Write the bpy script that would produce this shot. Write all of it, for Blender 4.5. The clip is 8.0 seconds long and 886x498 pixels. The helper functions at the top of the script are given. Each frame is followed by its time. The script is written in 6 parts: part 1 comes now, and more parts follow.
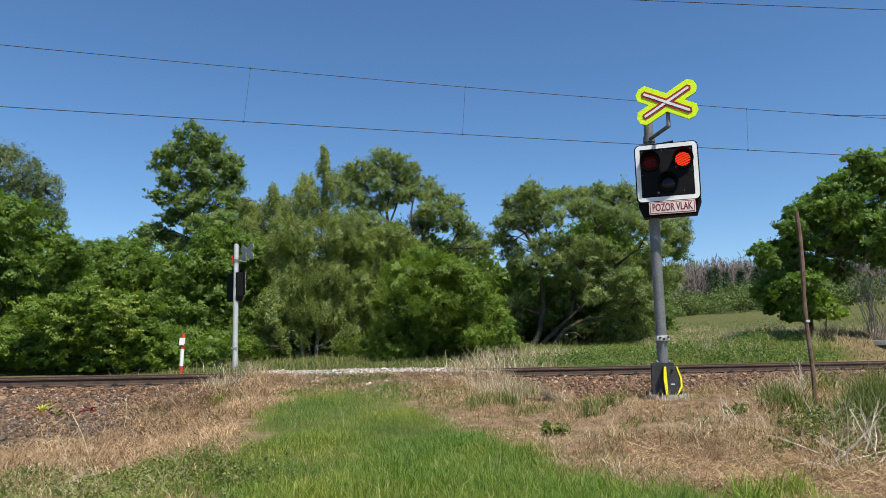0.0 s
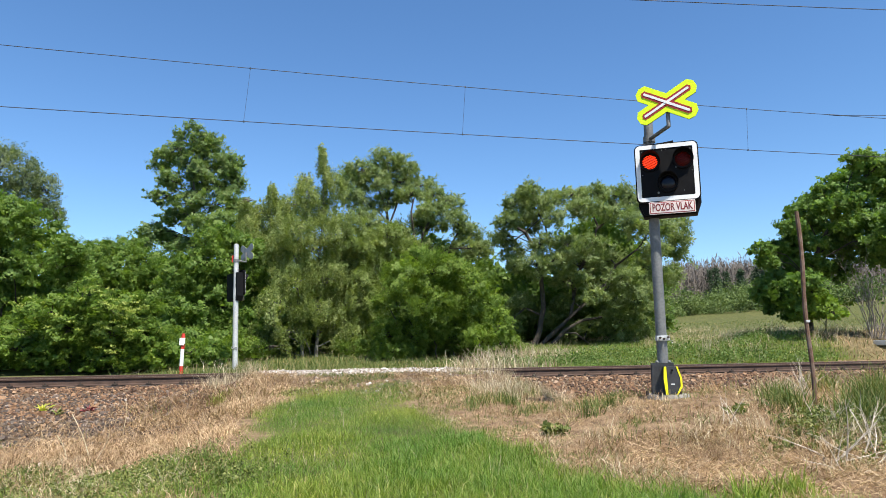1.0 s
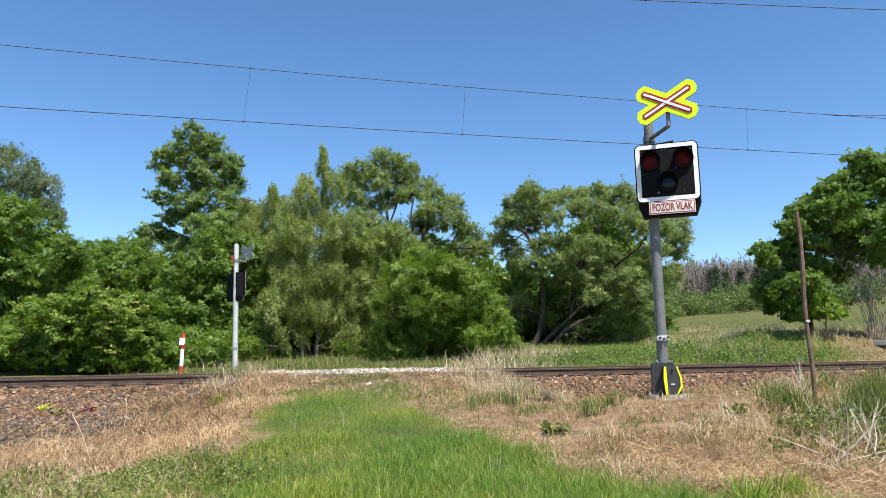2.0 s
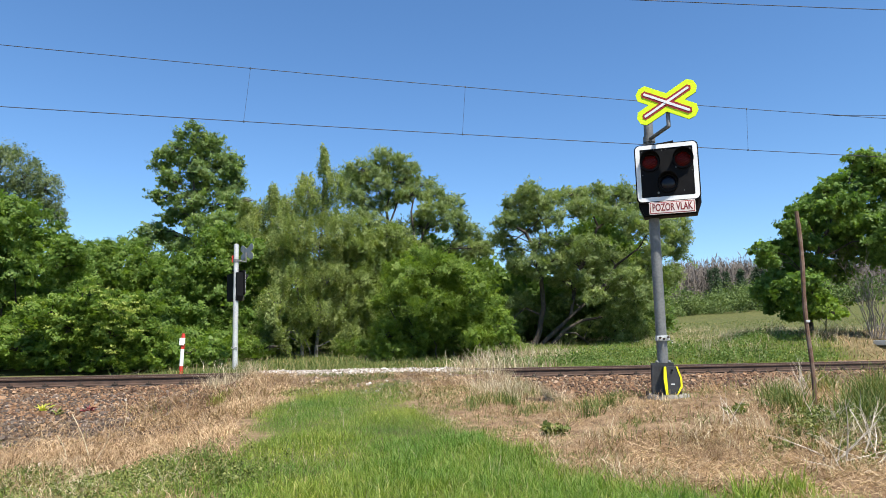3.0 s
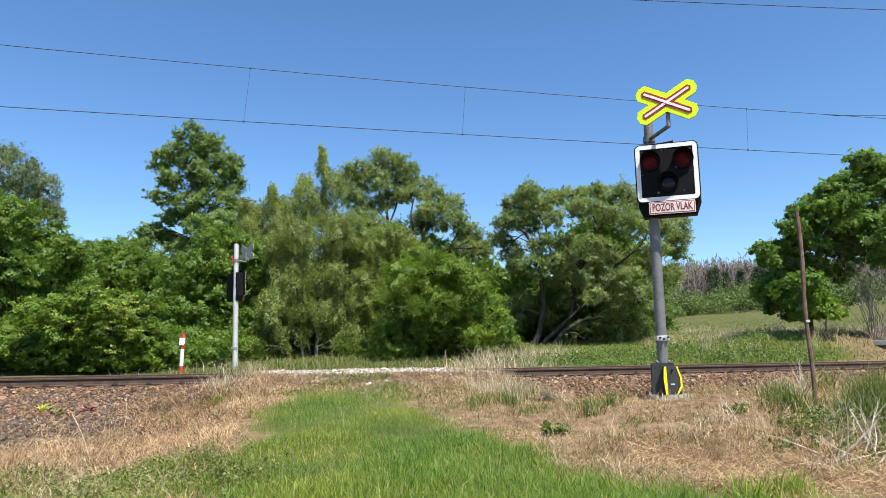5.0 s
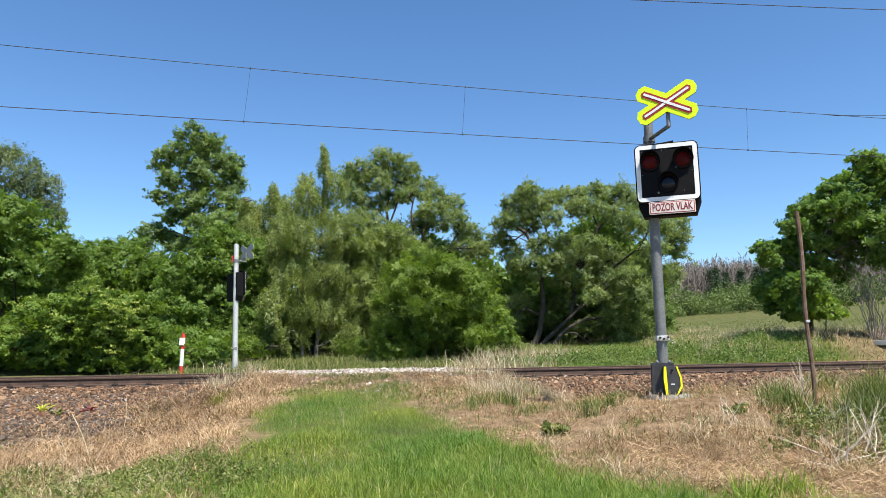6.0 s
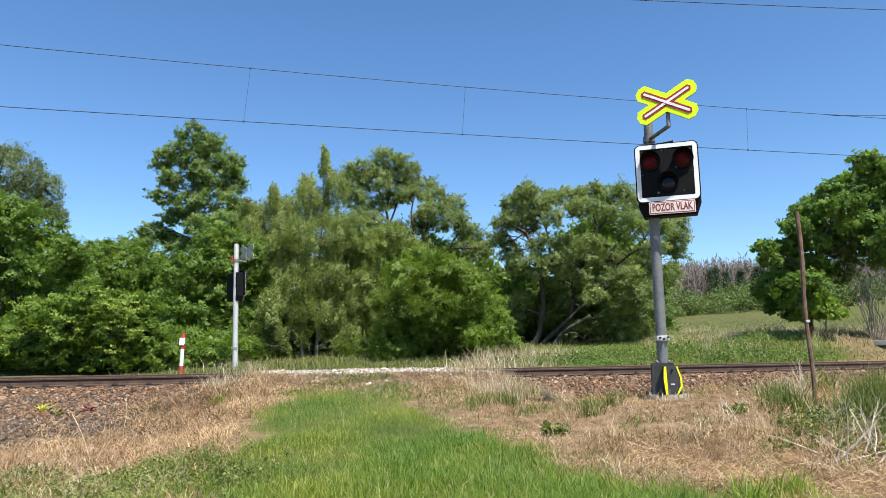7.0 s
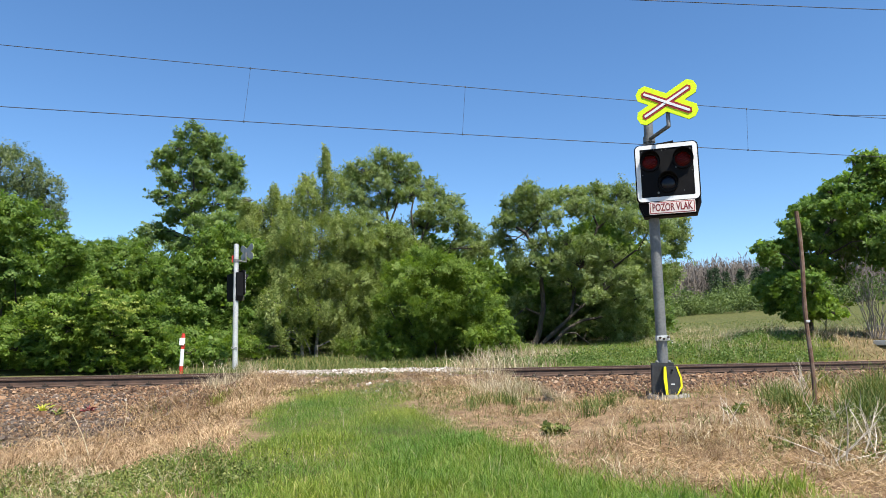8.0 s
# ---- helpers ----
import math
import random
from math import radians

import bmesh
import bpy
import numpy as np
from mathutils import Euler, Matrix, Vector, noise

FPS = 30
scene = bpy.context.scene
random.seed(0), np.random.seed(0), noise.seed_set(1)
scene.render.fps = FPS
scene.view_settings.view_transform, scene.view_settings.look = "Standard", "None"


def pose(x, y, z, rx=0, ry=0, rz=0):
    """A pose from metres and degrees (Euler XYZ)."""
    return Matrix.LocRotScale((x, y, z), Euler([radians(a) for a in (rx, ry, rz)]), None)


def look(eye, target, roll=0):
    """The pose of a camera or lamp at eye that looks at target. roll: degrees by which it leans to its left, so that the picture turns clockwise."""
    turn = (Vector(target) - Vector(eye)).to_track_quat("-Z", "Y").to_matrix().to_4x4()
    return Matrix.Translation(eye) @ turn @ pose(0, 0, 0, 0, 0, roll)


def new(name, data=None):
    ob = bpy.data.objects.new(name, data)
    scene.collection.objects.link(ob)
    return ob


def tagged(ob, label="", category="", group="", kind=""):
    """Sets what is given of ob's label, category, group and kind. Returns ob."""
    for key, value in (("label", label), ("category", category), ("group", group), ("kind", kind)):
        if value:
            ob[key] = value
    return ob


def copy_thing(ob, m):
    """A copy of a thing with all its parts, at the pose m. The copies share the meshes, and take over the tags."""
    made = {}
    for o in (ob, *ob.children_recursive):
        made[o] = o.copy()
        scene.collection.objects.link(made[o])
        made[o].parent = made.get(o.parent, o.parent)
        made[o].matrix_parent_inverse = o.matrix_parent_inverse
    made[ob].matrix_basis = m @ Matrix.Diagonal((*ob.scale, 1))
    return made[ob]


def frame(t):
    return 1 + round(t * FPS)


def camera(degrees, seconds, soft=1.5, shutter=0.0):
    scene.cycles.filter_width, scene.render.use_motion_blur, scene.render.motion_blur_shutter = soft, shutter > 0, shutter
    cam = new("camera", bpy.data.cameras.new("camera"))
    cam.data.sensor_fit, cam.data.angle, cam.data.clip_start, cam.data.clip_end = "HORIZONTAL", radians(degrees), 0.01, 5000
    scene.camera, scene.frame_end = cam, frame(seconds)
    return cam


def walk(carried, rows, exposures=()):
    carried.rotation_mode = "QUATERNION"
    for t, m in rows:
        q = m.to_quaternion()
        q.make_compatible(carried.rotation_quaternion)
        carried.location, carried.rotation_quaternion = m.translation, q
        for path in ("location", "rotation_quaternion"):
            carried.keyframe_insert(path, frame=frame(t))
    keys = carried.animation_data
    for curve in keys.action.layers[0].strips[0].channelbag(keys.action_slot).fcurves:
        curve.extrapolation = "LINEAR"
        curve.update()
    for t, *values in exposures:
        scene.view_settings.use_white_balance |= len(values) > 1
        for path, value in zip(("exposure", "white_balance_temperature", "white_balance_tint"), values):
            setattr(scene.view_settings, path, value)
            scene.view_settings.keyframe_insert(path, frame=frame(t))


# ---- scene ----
cam = camera(66.32, 8.0, soft=0.8)
EYE = (0.0, 0.0, 0.36)
VIEW = look(EYE, (0.0, 10.0 * math.cos(radians(8.75)), 0.36 + 10.0 * math.sin(radians(8.75))), -0.8)
walk(cam, [(0.0, VIEW), (8.0, VIEW)], exposures=[(0.0, 0.52), (0.3, 0.72), (0.6, 0.85), (1.0, 0.95), (8.0, 0.95)])

# ---------------------------------------------------------------- light
SUN_ELEV, SUN_DIR = radians(58), Vector((0.54, -0.84))
world = bpy.data.worlds.new("sky")
scene.world = world
world.use_nodes = True
wn = world.node_tree
sky = wn.nodes.new("ShaderNodeTexSky")
sky.sky_type = "NISHITA"
sky.sun_disc = False
sky.sun_elevation = SUN_ELEV
sky.sun_rotation = math.atan2(SUN_DIR.x, SUN_DIR.y)
sky.altitude, sky.air_density, sky.dust_density, sky.ozone_density = 300, 1.0, 0.0, 5.0
hue = wn.nodes.new("ShaderNodeHueSaturation")
hue.inputs["Saturation"].default_value = 1.12
wn.links.new(sky.outputs[0], hue.inputs["Color"])
wn.links.new(hue.outputs[0], wn.nodes["Background"].inputs[0])
wn.nodes["Background"].inputs[1].default_value = 0.097
sun = new("sun", bpy.data.lights.new("sun", "SUN"))
sun.data.energy, sun.data.angle, sun.data.color = 5.0, radians(0.53), (1.0, 0.94, 0.84)
h = Vector((SUN_DIR.x, SUN_DIR.y, 0)).normalized() * math.cos(SUN_ELEV)
sun.matrix_world = look((h.x * 50, h.y * 50, math.sin(SUN_ELEV) * 50), (0, 0, 0))


# ---------------------------------------------------------------- materials
def ramp(nt, fac, stops):
    r = nt.nodes.new("ShaderNodeValToRGB")
    el = r.color_ramp.elements
    while len(el) < len(stops):
        el.new(0.5)
    for e, (p, c) in zip(el, stops):
        e.position, e.color = p, (*c, 1)
    nt.links.new(fac, r.inputs[0])
    return r.outputs[0]


def noise_node(nt, scale, detail=6, rough=0.6, coord="Object"):
    tc = nt.nodes.new("ShaderNodeTexCoord")
    n = nt.nodes.new("ShaderNodeTexNoise")
    n.inputs["Scale"].default_value, n.inputs["Detail"].default_value = scale, detail
    n.inputs["Roughness"].default_value = rough
    nt.links.new(tc.outputs[coord], n.inputs["Vector"])
    return n.outputs["Fac"]


def mixed(nt, fac, a, b, mode="MIX"):
    m = nt.nodes.new("ShaderNodeMix")
    m.data_type, m.blend_type = "RGBA", mode
    for socket, v in ((m.inputs[0], fac), (m.inputs[6], a), (m.inputs[7], b)):
        if isinstance(v, (float, int)):
            socket.default_value = v
        elif isinstance(v, tuple):
            socket.default_value = (*v, 1)
        else:
            nt.links.new(v, socket)
    return m.outputs[2]


def surface(name, stops, scale=8.0, rough=0.7, metal=0.0, bump=0.2, fine=60.0, spec=0.4, grain_amp=0.2):
    """Colour varied at two scales, with fine relief."""
    m = bpy.data.materials.new(name)
    m.use_nodes = True
    nt = m.node_tree
    p = nt.nodes["Principled BSDF"]
    col = ramp(nt, noise_node(nt, scale), stops)
    fine_n = noise_node(nt, fine, 3)
    grain = ramp(nt, fine_n, [(0.3, (1 - grain_amp,) * 3), (0.7, (1 + grain_amp * 0.4,) * 3)])
    nt.links.new(mixed(nt, 1.0, col, grain, "MULTIPLY"), p.inputs["Base Color"])
    p.inputs["Roughness"].default_value, p.inputs["Metallic"].default_value = rough, metal
    p.inputs["Specular IOR Level"].default_value = spec
    if bump:
        b = nt.nodes.new("ShaderNodeBump")
        b.inputs["Strength"].default_value, b.inputs["Distance"].default_value = bump, 0.01
        nt.links.new(fine_n, b.inputs["Height"])
        nt.links.new(b.outputs[0], p.inputs["Normal"])
    return m


def leafy(name, stops, rough=0.55, through_light=0.48, patch=0.8, low=(0.72, 0.78, 0.7), high=(1.2, 1.15, 1.1)):
    """Leaves or blades: each its own shade, some light passes through."""
    m = bpy.data.materials.new(name)
    m.use_nodes = True
    nt = m.node_tree
    p = nt.nodes["Principled BSDF"]
    geo = nt.nodes.new("ShaderNodeNewGeometry")
    c1 = ramp(nt, geo.outputs["Random Per Island"], stops)
    big = ramp(nt, noise_node(nt, patch, 3), [(0.34, low), (0.66, high)])
    col = mixed(nt, 1.0, c1, big, "MULTIPLY")
    nt.links.new(col, p.inputs["Base Color"])
    p.inputs["Roughness"].default_value = rough
    p.inputs["Specular IOR Level"].default_value = 0.3
    tr = nt.nodes.new("ShaderNodeBsdfTranslucent")
    nt.links.new(mixed(nt, 1.0, col, (1.25, 1.3, 0.6), "MULTIPLY"), tr.inputs[0])
    mx = nt.nodes.new("ShaderNodeMixShader")
    mx.inputs[0].default_value = through_light
    nt.links.new(p.outputs[0], mx.inputs[1])
    nt.links.new(tr.outputs[0], mx.inputs[2])
    nt.links.new(mx.outputs[0], nt.nodes["Material Output"].inputs[0])
    return m


def glow(name, color, strength):
    m = bpy.data.materials.new(name)
    m.use_nodes = True
    nt = m.node_tree
    p = nt.nodes["Principled BSDF"]
    p.inputs["Base Color"].default_value = (*color, 1)
    p.inputs["Emission Color"].default_value = (*color, 1)
    p.inputs["Emission Strength"].default_value = strength
    return m


def lens_glass(name, tint, body, share, rough=0.3):
    """A ribbed coloured lens: part clear, part cloudy."""
    m = bpy.data.materials.new(name)
    m.use_nodes = True
    nt = m.node_tree
    p = nt.nodes["Principled BSDF"]
    p.inputs["Base Color"].default_value = (*body, 1)
    p.inputs["Roughness"].default_value = rough
    p.inputs["Specular IOR Level"].default_value = 0.25
    t = nt.nodes.new("ShaderNodeBsdfTransparent")
    t.inputs[0].default_value = (*tint, 1)
    mx = nt.nodes.new("ShaderNodeMixShader")
    mx.inputs[0].default_value = share
    nt.links.new(t.outputs[0], mx.inputs[1])
    nt.links.new(p.outputs[0], mx.inputs[2])
    nt.links.new(mx.outputs[0], nt.nodes["Material Output"].inputs[0])
    return m


M = {
    "galv": surface("galvanised_steel", [(0.3, (0.12, 0.126, 0.127)), (0.7, (0.20, 0.205, 0.205))], 5, 0.55, 0.35, 0.1, 40),
    "black": surface("black_plastic", [(0.3, (0.004, 0.004, 0.0045)), (0.7, (0.008, 0.008, 0.009))], 10, 0.6, 0, 0.05, 80, 0.1),
    "white": surface("white_sheet", [(0.3, (0.66, 0.67, 0.68)), (0.7, (0.75, 0.76, 0.77))], 6, 0.45, 0, 0.02, 80, 0.4, 0.05),
    "red": surface("red_sheet", [(0.3, (0.26, 0.022, 0.02)), (0.7, (0.33, 0.03, 0.026))], 8, 0.45, 0, 0.03, 80, 0.4, 0.05),
    "lime": surface("fluorescent_sheet", [(0.3, (0.62, 0.84, 0.012)), (0.7, (0.68, 0.92, 0.016))], 5, 0.5, 0, 0.02, 80, 0.3, 0.04),
    "yellow": surface("yellow_strip", [(0.3, (0.75, 0.70, 0.01)), (0.7, (0.85, 0.8, 0.02))], 8, 0.5, 0, 0.03, 80, 0.4, 0.05),
    "foot": surface("dark_grey_plastic", [(0.3, (0.022, 0.023, 0.026)), (0.7, (0.045, 0.046, 0.05))], 9, 0.55, 0, 0.1, 70),
    "concrete": surface("weathered_concrete", [(0.3, (0.20, 0.19, 0.17)), (0.7, (0.36, 0.34, 0.31))], 9, 0.9, 0, 0.6, 90),
    "rust": surface("rusty_rail", [(0.3, (0.050, 0.031, 0.023)), (0.7, (0.092, 0.055, 0.040))], 7, 0.75, 0.1, 0.3, 60),
    "shine": surface("worn_rail_head", [(0.3, (0.16, 0.14, 0.11)), (0.7, (0.3, 0.27, 0.22))], 4, 0.4, 0.7, 0.05, 60),
    "galv_light": surface("bright_zinc", [(0.3, (0.42, 0.43, 0.43)), (0.7, (0.58, 0.59, 0.59))], 5, 0.5, 0.3, 0.05, 40),
    "tarred": surface("tarred_wood", [(0.3, (0.028, 0.021, 0.017)), (0.7, (0.075, 0.055, 0.042))], 12, 0.9, 0, 0.6, 60),
    "clip": surface("dark_iron", [(0.3, (0.03, 0.024, 0.02)), (0.7, (0.06, 0.045, 0.035))], 20, 0.7, 0.3, 0.3, 80),
    "rod": surface("weathered_rod", [(0.3, (0.05, 0.042, 0.038)), (0.5, (0.13, 0.072, 0.045)), (0.72, (0.24, 0.20, 0.17))], 5, 0.8, 0, 0.5, 70),
    "wire": surface("dark_wire", [(0.3, (0.03, 0.03, 0.03)), (0.7, (0.06, 0.06, 0.06))], 4, 0.6, 0.4, 0, 50),
    "bark": surface("grey_bark", [(0.3, (0.032, 0.026, 0.021)), (0.7, (0.088, 0.074, 0.06))], 9, 0.9, 0, 0.8, 30),
    "birch_bark": surface("birch_bark", [(0.42, (0.05, 0.045, 0.04)), (0.6, (0.26, 0.25, 0.23))], 6, 0.8, 0, 0.4, 30),
    "twig": surface("pale_stems", [(0.3, (0.17, 0.14, 0.12)), (0.7, (0.34, 0.29, 0.25))], 6, 0.9, 0, 0.3, 40),
    "stone": None,
    "dark_lens": lens_glass("dark_blue_lens", (0.02, 0.03, 0.06), (0.005, 0.006, 0.014), 0.9, 0.2),
    "red_lens": lens_glass("red_lens", (0.80, 0.30, 0.20), (0.11, 0.004, 0.005), 0.38, 0.18),
    "led": glow("lit_red_leds", (1.0, 0.13, 0.05), 1.9),
    "led_off": surface("unlit_red_reflector", [(0.3, (0.035, 0.003, 0.003)), (0.7, (0.07, 0.005, 0.005))], 20, 0.3, 0, 0, 60),
    "text": surface("dark_red_letters", [(0.3, (0.15, 0.018, 0.018)), (0.7, (0.20, 0.023, 0.023))], 8, 0.5, 0, 0, 60),
    "plate": surface("faded_white_plate", [(0.3, (0.56, 0.50, 0.47)), (0.7, (0.70, 0.64, 0.61))], 10, 0.5, 0, 0.03, 60, 0.4, 0.06),
    "post_red": surface("red_paint", [(0.3, (0.45, 0.03, 0.02)), (0.7, (0.6, 0.05, 0.03))], 8, 0.5, 0, 0.05, 60),
    "aluminium": surface("grey_sheet_back", [(0.3, (0.2, 0.22, 0.24)), (0.7, (0.33, 0.35, 0.37))], 5, 0.45, 0.5, 0.03, 60),
    "green_grass": leafy("green_grass", [(0.0, (0.12, 0.19, 0.03)), (0.5, (0.19, 0.27, 0.048)), (0.9, (0.27, 0.325, 0.08)), (1.0, (0.46, 0.42, 0.2))], 0.5, 0.45, 0.75, (0.62, 0.84, 0.72), (1.28, 1.14, 1.0)),
    "field_grass": leafy("meadow_grass", [(0.0, (0.065, 0.105, 0.025)), (0.5, (0.125, 0.17, 0.045)), (0.8, (0.2, 0.21, 0.075)), (1.0, (0.36, 0.30, 0.15))], 0.6, 0.35, 0.25),
    "dry_grass": leafy("dry_grass", [(0.0, (0.15, 0.092, 0.053)), (0.5, (0.35, 0.235, 0.140)), (1.0, (0.62, 0.49, 0.335))], 0.75, 0.2, 1.4, (0.62, 0.57, 0.52), (1.28, 1.27, 1.25)),
    "pale_grass": leafy("bleached_grass", [(0.0, (0.28, 0.21, 0.14)), (0.6, (0.46, 0.375, 0.275)), (1.0, (0.66, 0.59, 0.47))], 0.75, 0.2, 1.2),
    "nettle": leafy("nettle_leaves", [(0.0, (0.065, 0.115, 0.026)), (0.6, (0.115, 0.185, 0.045)), (1.0, (0.19, 0.26, 0.08))], 0.5, 0.35, 0.6),
    "dead_wood": surface("bleached_wood", [(0.3, (0.42, 0.35, 0.27)), (0.7, (0.68, 0.61, 0.50))], 9, 0.85, 0, 0.4, 60),
    "weed": leafy("weed_leaves", [(0.0, (0.075, 0.10, 0.026)), (0.6, (0.16, 0.19, 0.055)), (1.0, (0.29, 0.30, 0.11))], 0.5, 0.3, 1.0),
    "yellow_leaf": leafy("yellow_green_leaves", [(0.0, (0.25, 0.32, 0.03)), (1.0, (0.5, 0.5, 0.08))], 0.5, 0.3, 1.0),
    "young_leaf": leafy("young_elder_leaves", [(0.0, (0.20, 0.28, 0.045)), (1.0, (0.34, 0.38, 0.11))], 0.5, 0.35, 1.0),
    "red_leaf": leafy("dark_red_leaves", [(0.0, (0.12, 0.02, 0.03)), (1.0, (0.25, 0.05, 0.06))], 0.5, 0.2, 1.0),
}
LEAF = {
    "aspen": leafy("poplar_leaves", [(0.0, (0.118, 0.159, 0.091)), (0.6, (0.170, 0.217, 0.124)), (1.0, (0.240, 0.282, 0.182))]),
    "alder": leafy("alder_leaves", [(0.0, (0.123, 0.199, 0.069)), (0.6, (0.183, 0.266, 0.097)), (1.0, (0.274, 0.337, 0.149))]),
    "hazel": leafy("hazel_leaves", [(0.0, (0.098, 0.178, 0.033)), (0.6, (0.147, 0.232, 0.048)), (1.0, (0.220, 0.306, 0.074))]),
    "elder": leafy("elder_leaves", [(0.0, (0.099, 0.175, 0.027)), (0.6, (0.149, 0.230, 0.038)), (0.97, (0.209, 0.296, 0.054)), (1.0, (0.348, 0.383, 0.115))]),
    "birch": leafy("birch_leaves", [(0.0, (0.155, 0.206, 0.064)), (0.6, (0.226, 0.283, 0.093)), (1.0, (0.336, 0.370, 0.153))]),
    "willow": leafy("willow_leaves", [(0.0, (0.142, 0.200, 0.075)), (0.6, (0.204, 0.265, 0.105)), (1.0, (0.303, 0.350, 0.175))]),
    "olive": leafy("willow_bush_leaves", [(0.0, (0.148, 0.206, 0.056)), (0.6, (0.206, 0.265, 0.078)), (1.0, (0.282, 0.328, 0.124))]),
    "bush": leafy("shrub_leaves", [(0.0, (0.110, 0.180, 0.027)), (0.6, (0.157, 0.237, 0.041)), (1.0, (0.222, 0.300, 0.063))]),
    "maple": leafy("maple_leaves", [(0.0, (0.096, 0.178, 0.033)), (0.6, (0.134, 0.227, 0.052)), (1.0, (0.202, 0.300, 0.076))]),
    "sapling": leafy("young_maple_leaves", [(0.0, (0.139, 0.232, 0.031)), (0.6, (0.191, 0.290, 0.046)), (1.0, (0.256, 0.348, 0.070))]),
    "thicket": leafy("thicket_leaves", [(0.0, (0.093, 0.163, 0.031)), (0.6, (0.133, 0.209, 0.050)), (1.0, (0.191, 0.267, 0.073))]),
}


def stone_material(name, stops):
    m = bpy.data.materials.new(name)
    m.use_nodes = True
    nt = m.node_tree
    p = nt.nodes["Principled BSDF"]
    g = nt.nodes.new("ShaderNodeNewGeometry")
    c = ramp(nt, g.outputs["Random Per Island"], stops)
    grain = ramp(nt, noise_node(nt, 45, 4), [(0.3, (0.7, 0.7, 0.7)), (0.7, (1.15, 1.12, 1.1))])
    nt.links.new(mixed(nt, 1.0, c, grain, "MULTIPLY"), p.inputs["Base Color"])
    p.inputs["Roughness"].default_value = 0.85
    return m


M["stone"] = stone_material("brown_ballast", [(0.0, (0.045, 0.028, 0.019)), (0.45, (0.15, 0.080, 0.042)), (0.9, (0.28, 0.165, 0.088)), (1.0, (0.42, 0.33, 0.24))])
M["grey_stone"] = stone_material("grey_ballast", [(0.0, (0.04, 0.031, 0.026)), (0.6, (0.11, 0.083, 0.066)), (1.0, (0.26, 0.21, 0.17))])
M["chalk"] = stone_material("white_gravel", [(0.0, (0.18, 0.14, 0.10)), (0.45, (0.40, 0.36, 0.30)), (1.0, (0.62, 0.59, 0.54))])


# ---------------------------------------------------------------- shape helpers
def part(name, bm, material, parent=None, label=""):
    me = bpy.data.meshes.new(name)
    bm.to_mesh(me)
    bm.free()
    me.materials.append(material)
    ob = new(name, me)
    ob.parent = parent
    return tagged(ob, label)


def empty(name, m=None):
    ob = new(name)
    ob.empty_display_size = 0.1
    if m is not None:
        ob.matrix_basis = m
    return ob


def smooth(ob, angle=40):
    ob.data.shade_smooth()
    ob.data.set_sharp_from_angle(angle=radians(angle))
    return ob


def box(bm, size, at=(0, 0, 0), bevel=0.0, m=None):
    r = bmesh.ops.create_cube(bm, size=1.0, matrix=(m or Matrix()) @ Matrix.Translation(at) @ Matrix.Diagonal((*size, 1)))
    if bevel:
        edges = list({e for v in r["verts"] for e in v.link_edges})
        bmesh.ops.bevel(bm, geom=edges, offset=bevel, segments=2, affect="EDGES")
    return bm


def cyl(bm, r1, r2, a, b, seg=20):
    a, b = Vector(a), Vector(b)
    d = b - a
    m = Matrix.Translation((a + b) / 2) @ d.to_track_quat("Z", "Y").to_matrix().to_4x4()
    bmesh.ops.create_cone(bm, cap_ends=True, segments=seg, radius1=r1, radius2=r2, depth=d.length, matrix=m)
    return bm


def prism(bm, outline, y0, y1, bevel=0.0):
    """An outline in x and z, pushed through from y0 to y1."""
    front = [bm.verts.new((x, y0, z)) for x, z in outline]
    back = [bm.verts.new((x, y1, z)) for x, z in outline]
    n = len(outline)
    faces = [bm.faces.new(front), bm.faces.new(back[::-1])]
    for i in range(n):
        faces.append(bm.faces.new((front[i], back[i], back[(i + 1) % n], front[(i + 1) % n])))
    bmesh.ops.recalc_face_normals(bm, faces=faces)
    if bevel:
        bmesh.ops.bevel(bm, geom=list(faces[0].edges), offset=bevel, segments=2, affect="EDGES")
    return bm


def rounded(w, hgt, r, steps=5, cx=0.0, cz=0.0):
    pts = []
    for sx, sz, a0 in ((1, 1, 0), (-1, 1, 90), (-1, -1, 180), (1, -1, 270)):
        for k in range(steps + 1):
            a = radians(a0 + 90 * k / steps)
            pts.append((cx + sx * (w / 2 - r) + r * math.cos(a), cz + sz * (hgt / 2 - r) + r * math.sin(a)))
    return pts


def raw_mesh(name, verts, faces, material, parent=None, label=""):
    """faces: an array of corner numbers, all with as many corners."""
    verts, faces = np.asarray(verts, np.float32), np.asarray(faces, np.int32)
    me = bpy.data.meshes.new(name)
    k = faces.shape[1]
    me.vertices.add(len(verts))
    me.vertices.foreach_set("co", verts.ravel())
    me.loops.add(faces.size)
    me.loops.foreach_set("vertex_index", faces.ravel())
    me.polygons.add(len(faces))
    me.polygons.foreach_set("loop_start", np.arange(0, faces.size, k, dtype=np.int32))
    me.update(calc_edges=True)
    me.materials.append(material)
    ob = new(name, me)
    ob.parent = parent
    return tagged(ob, label)


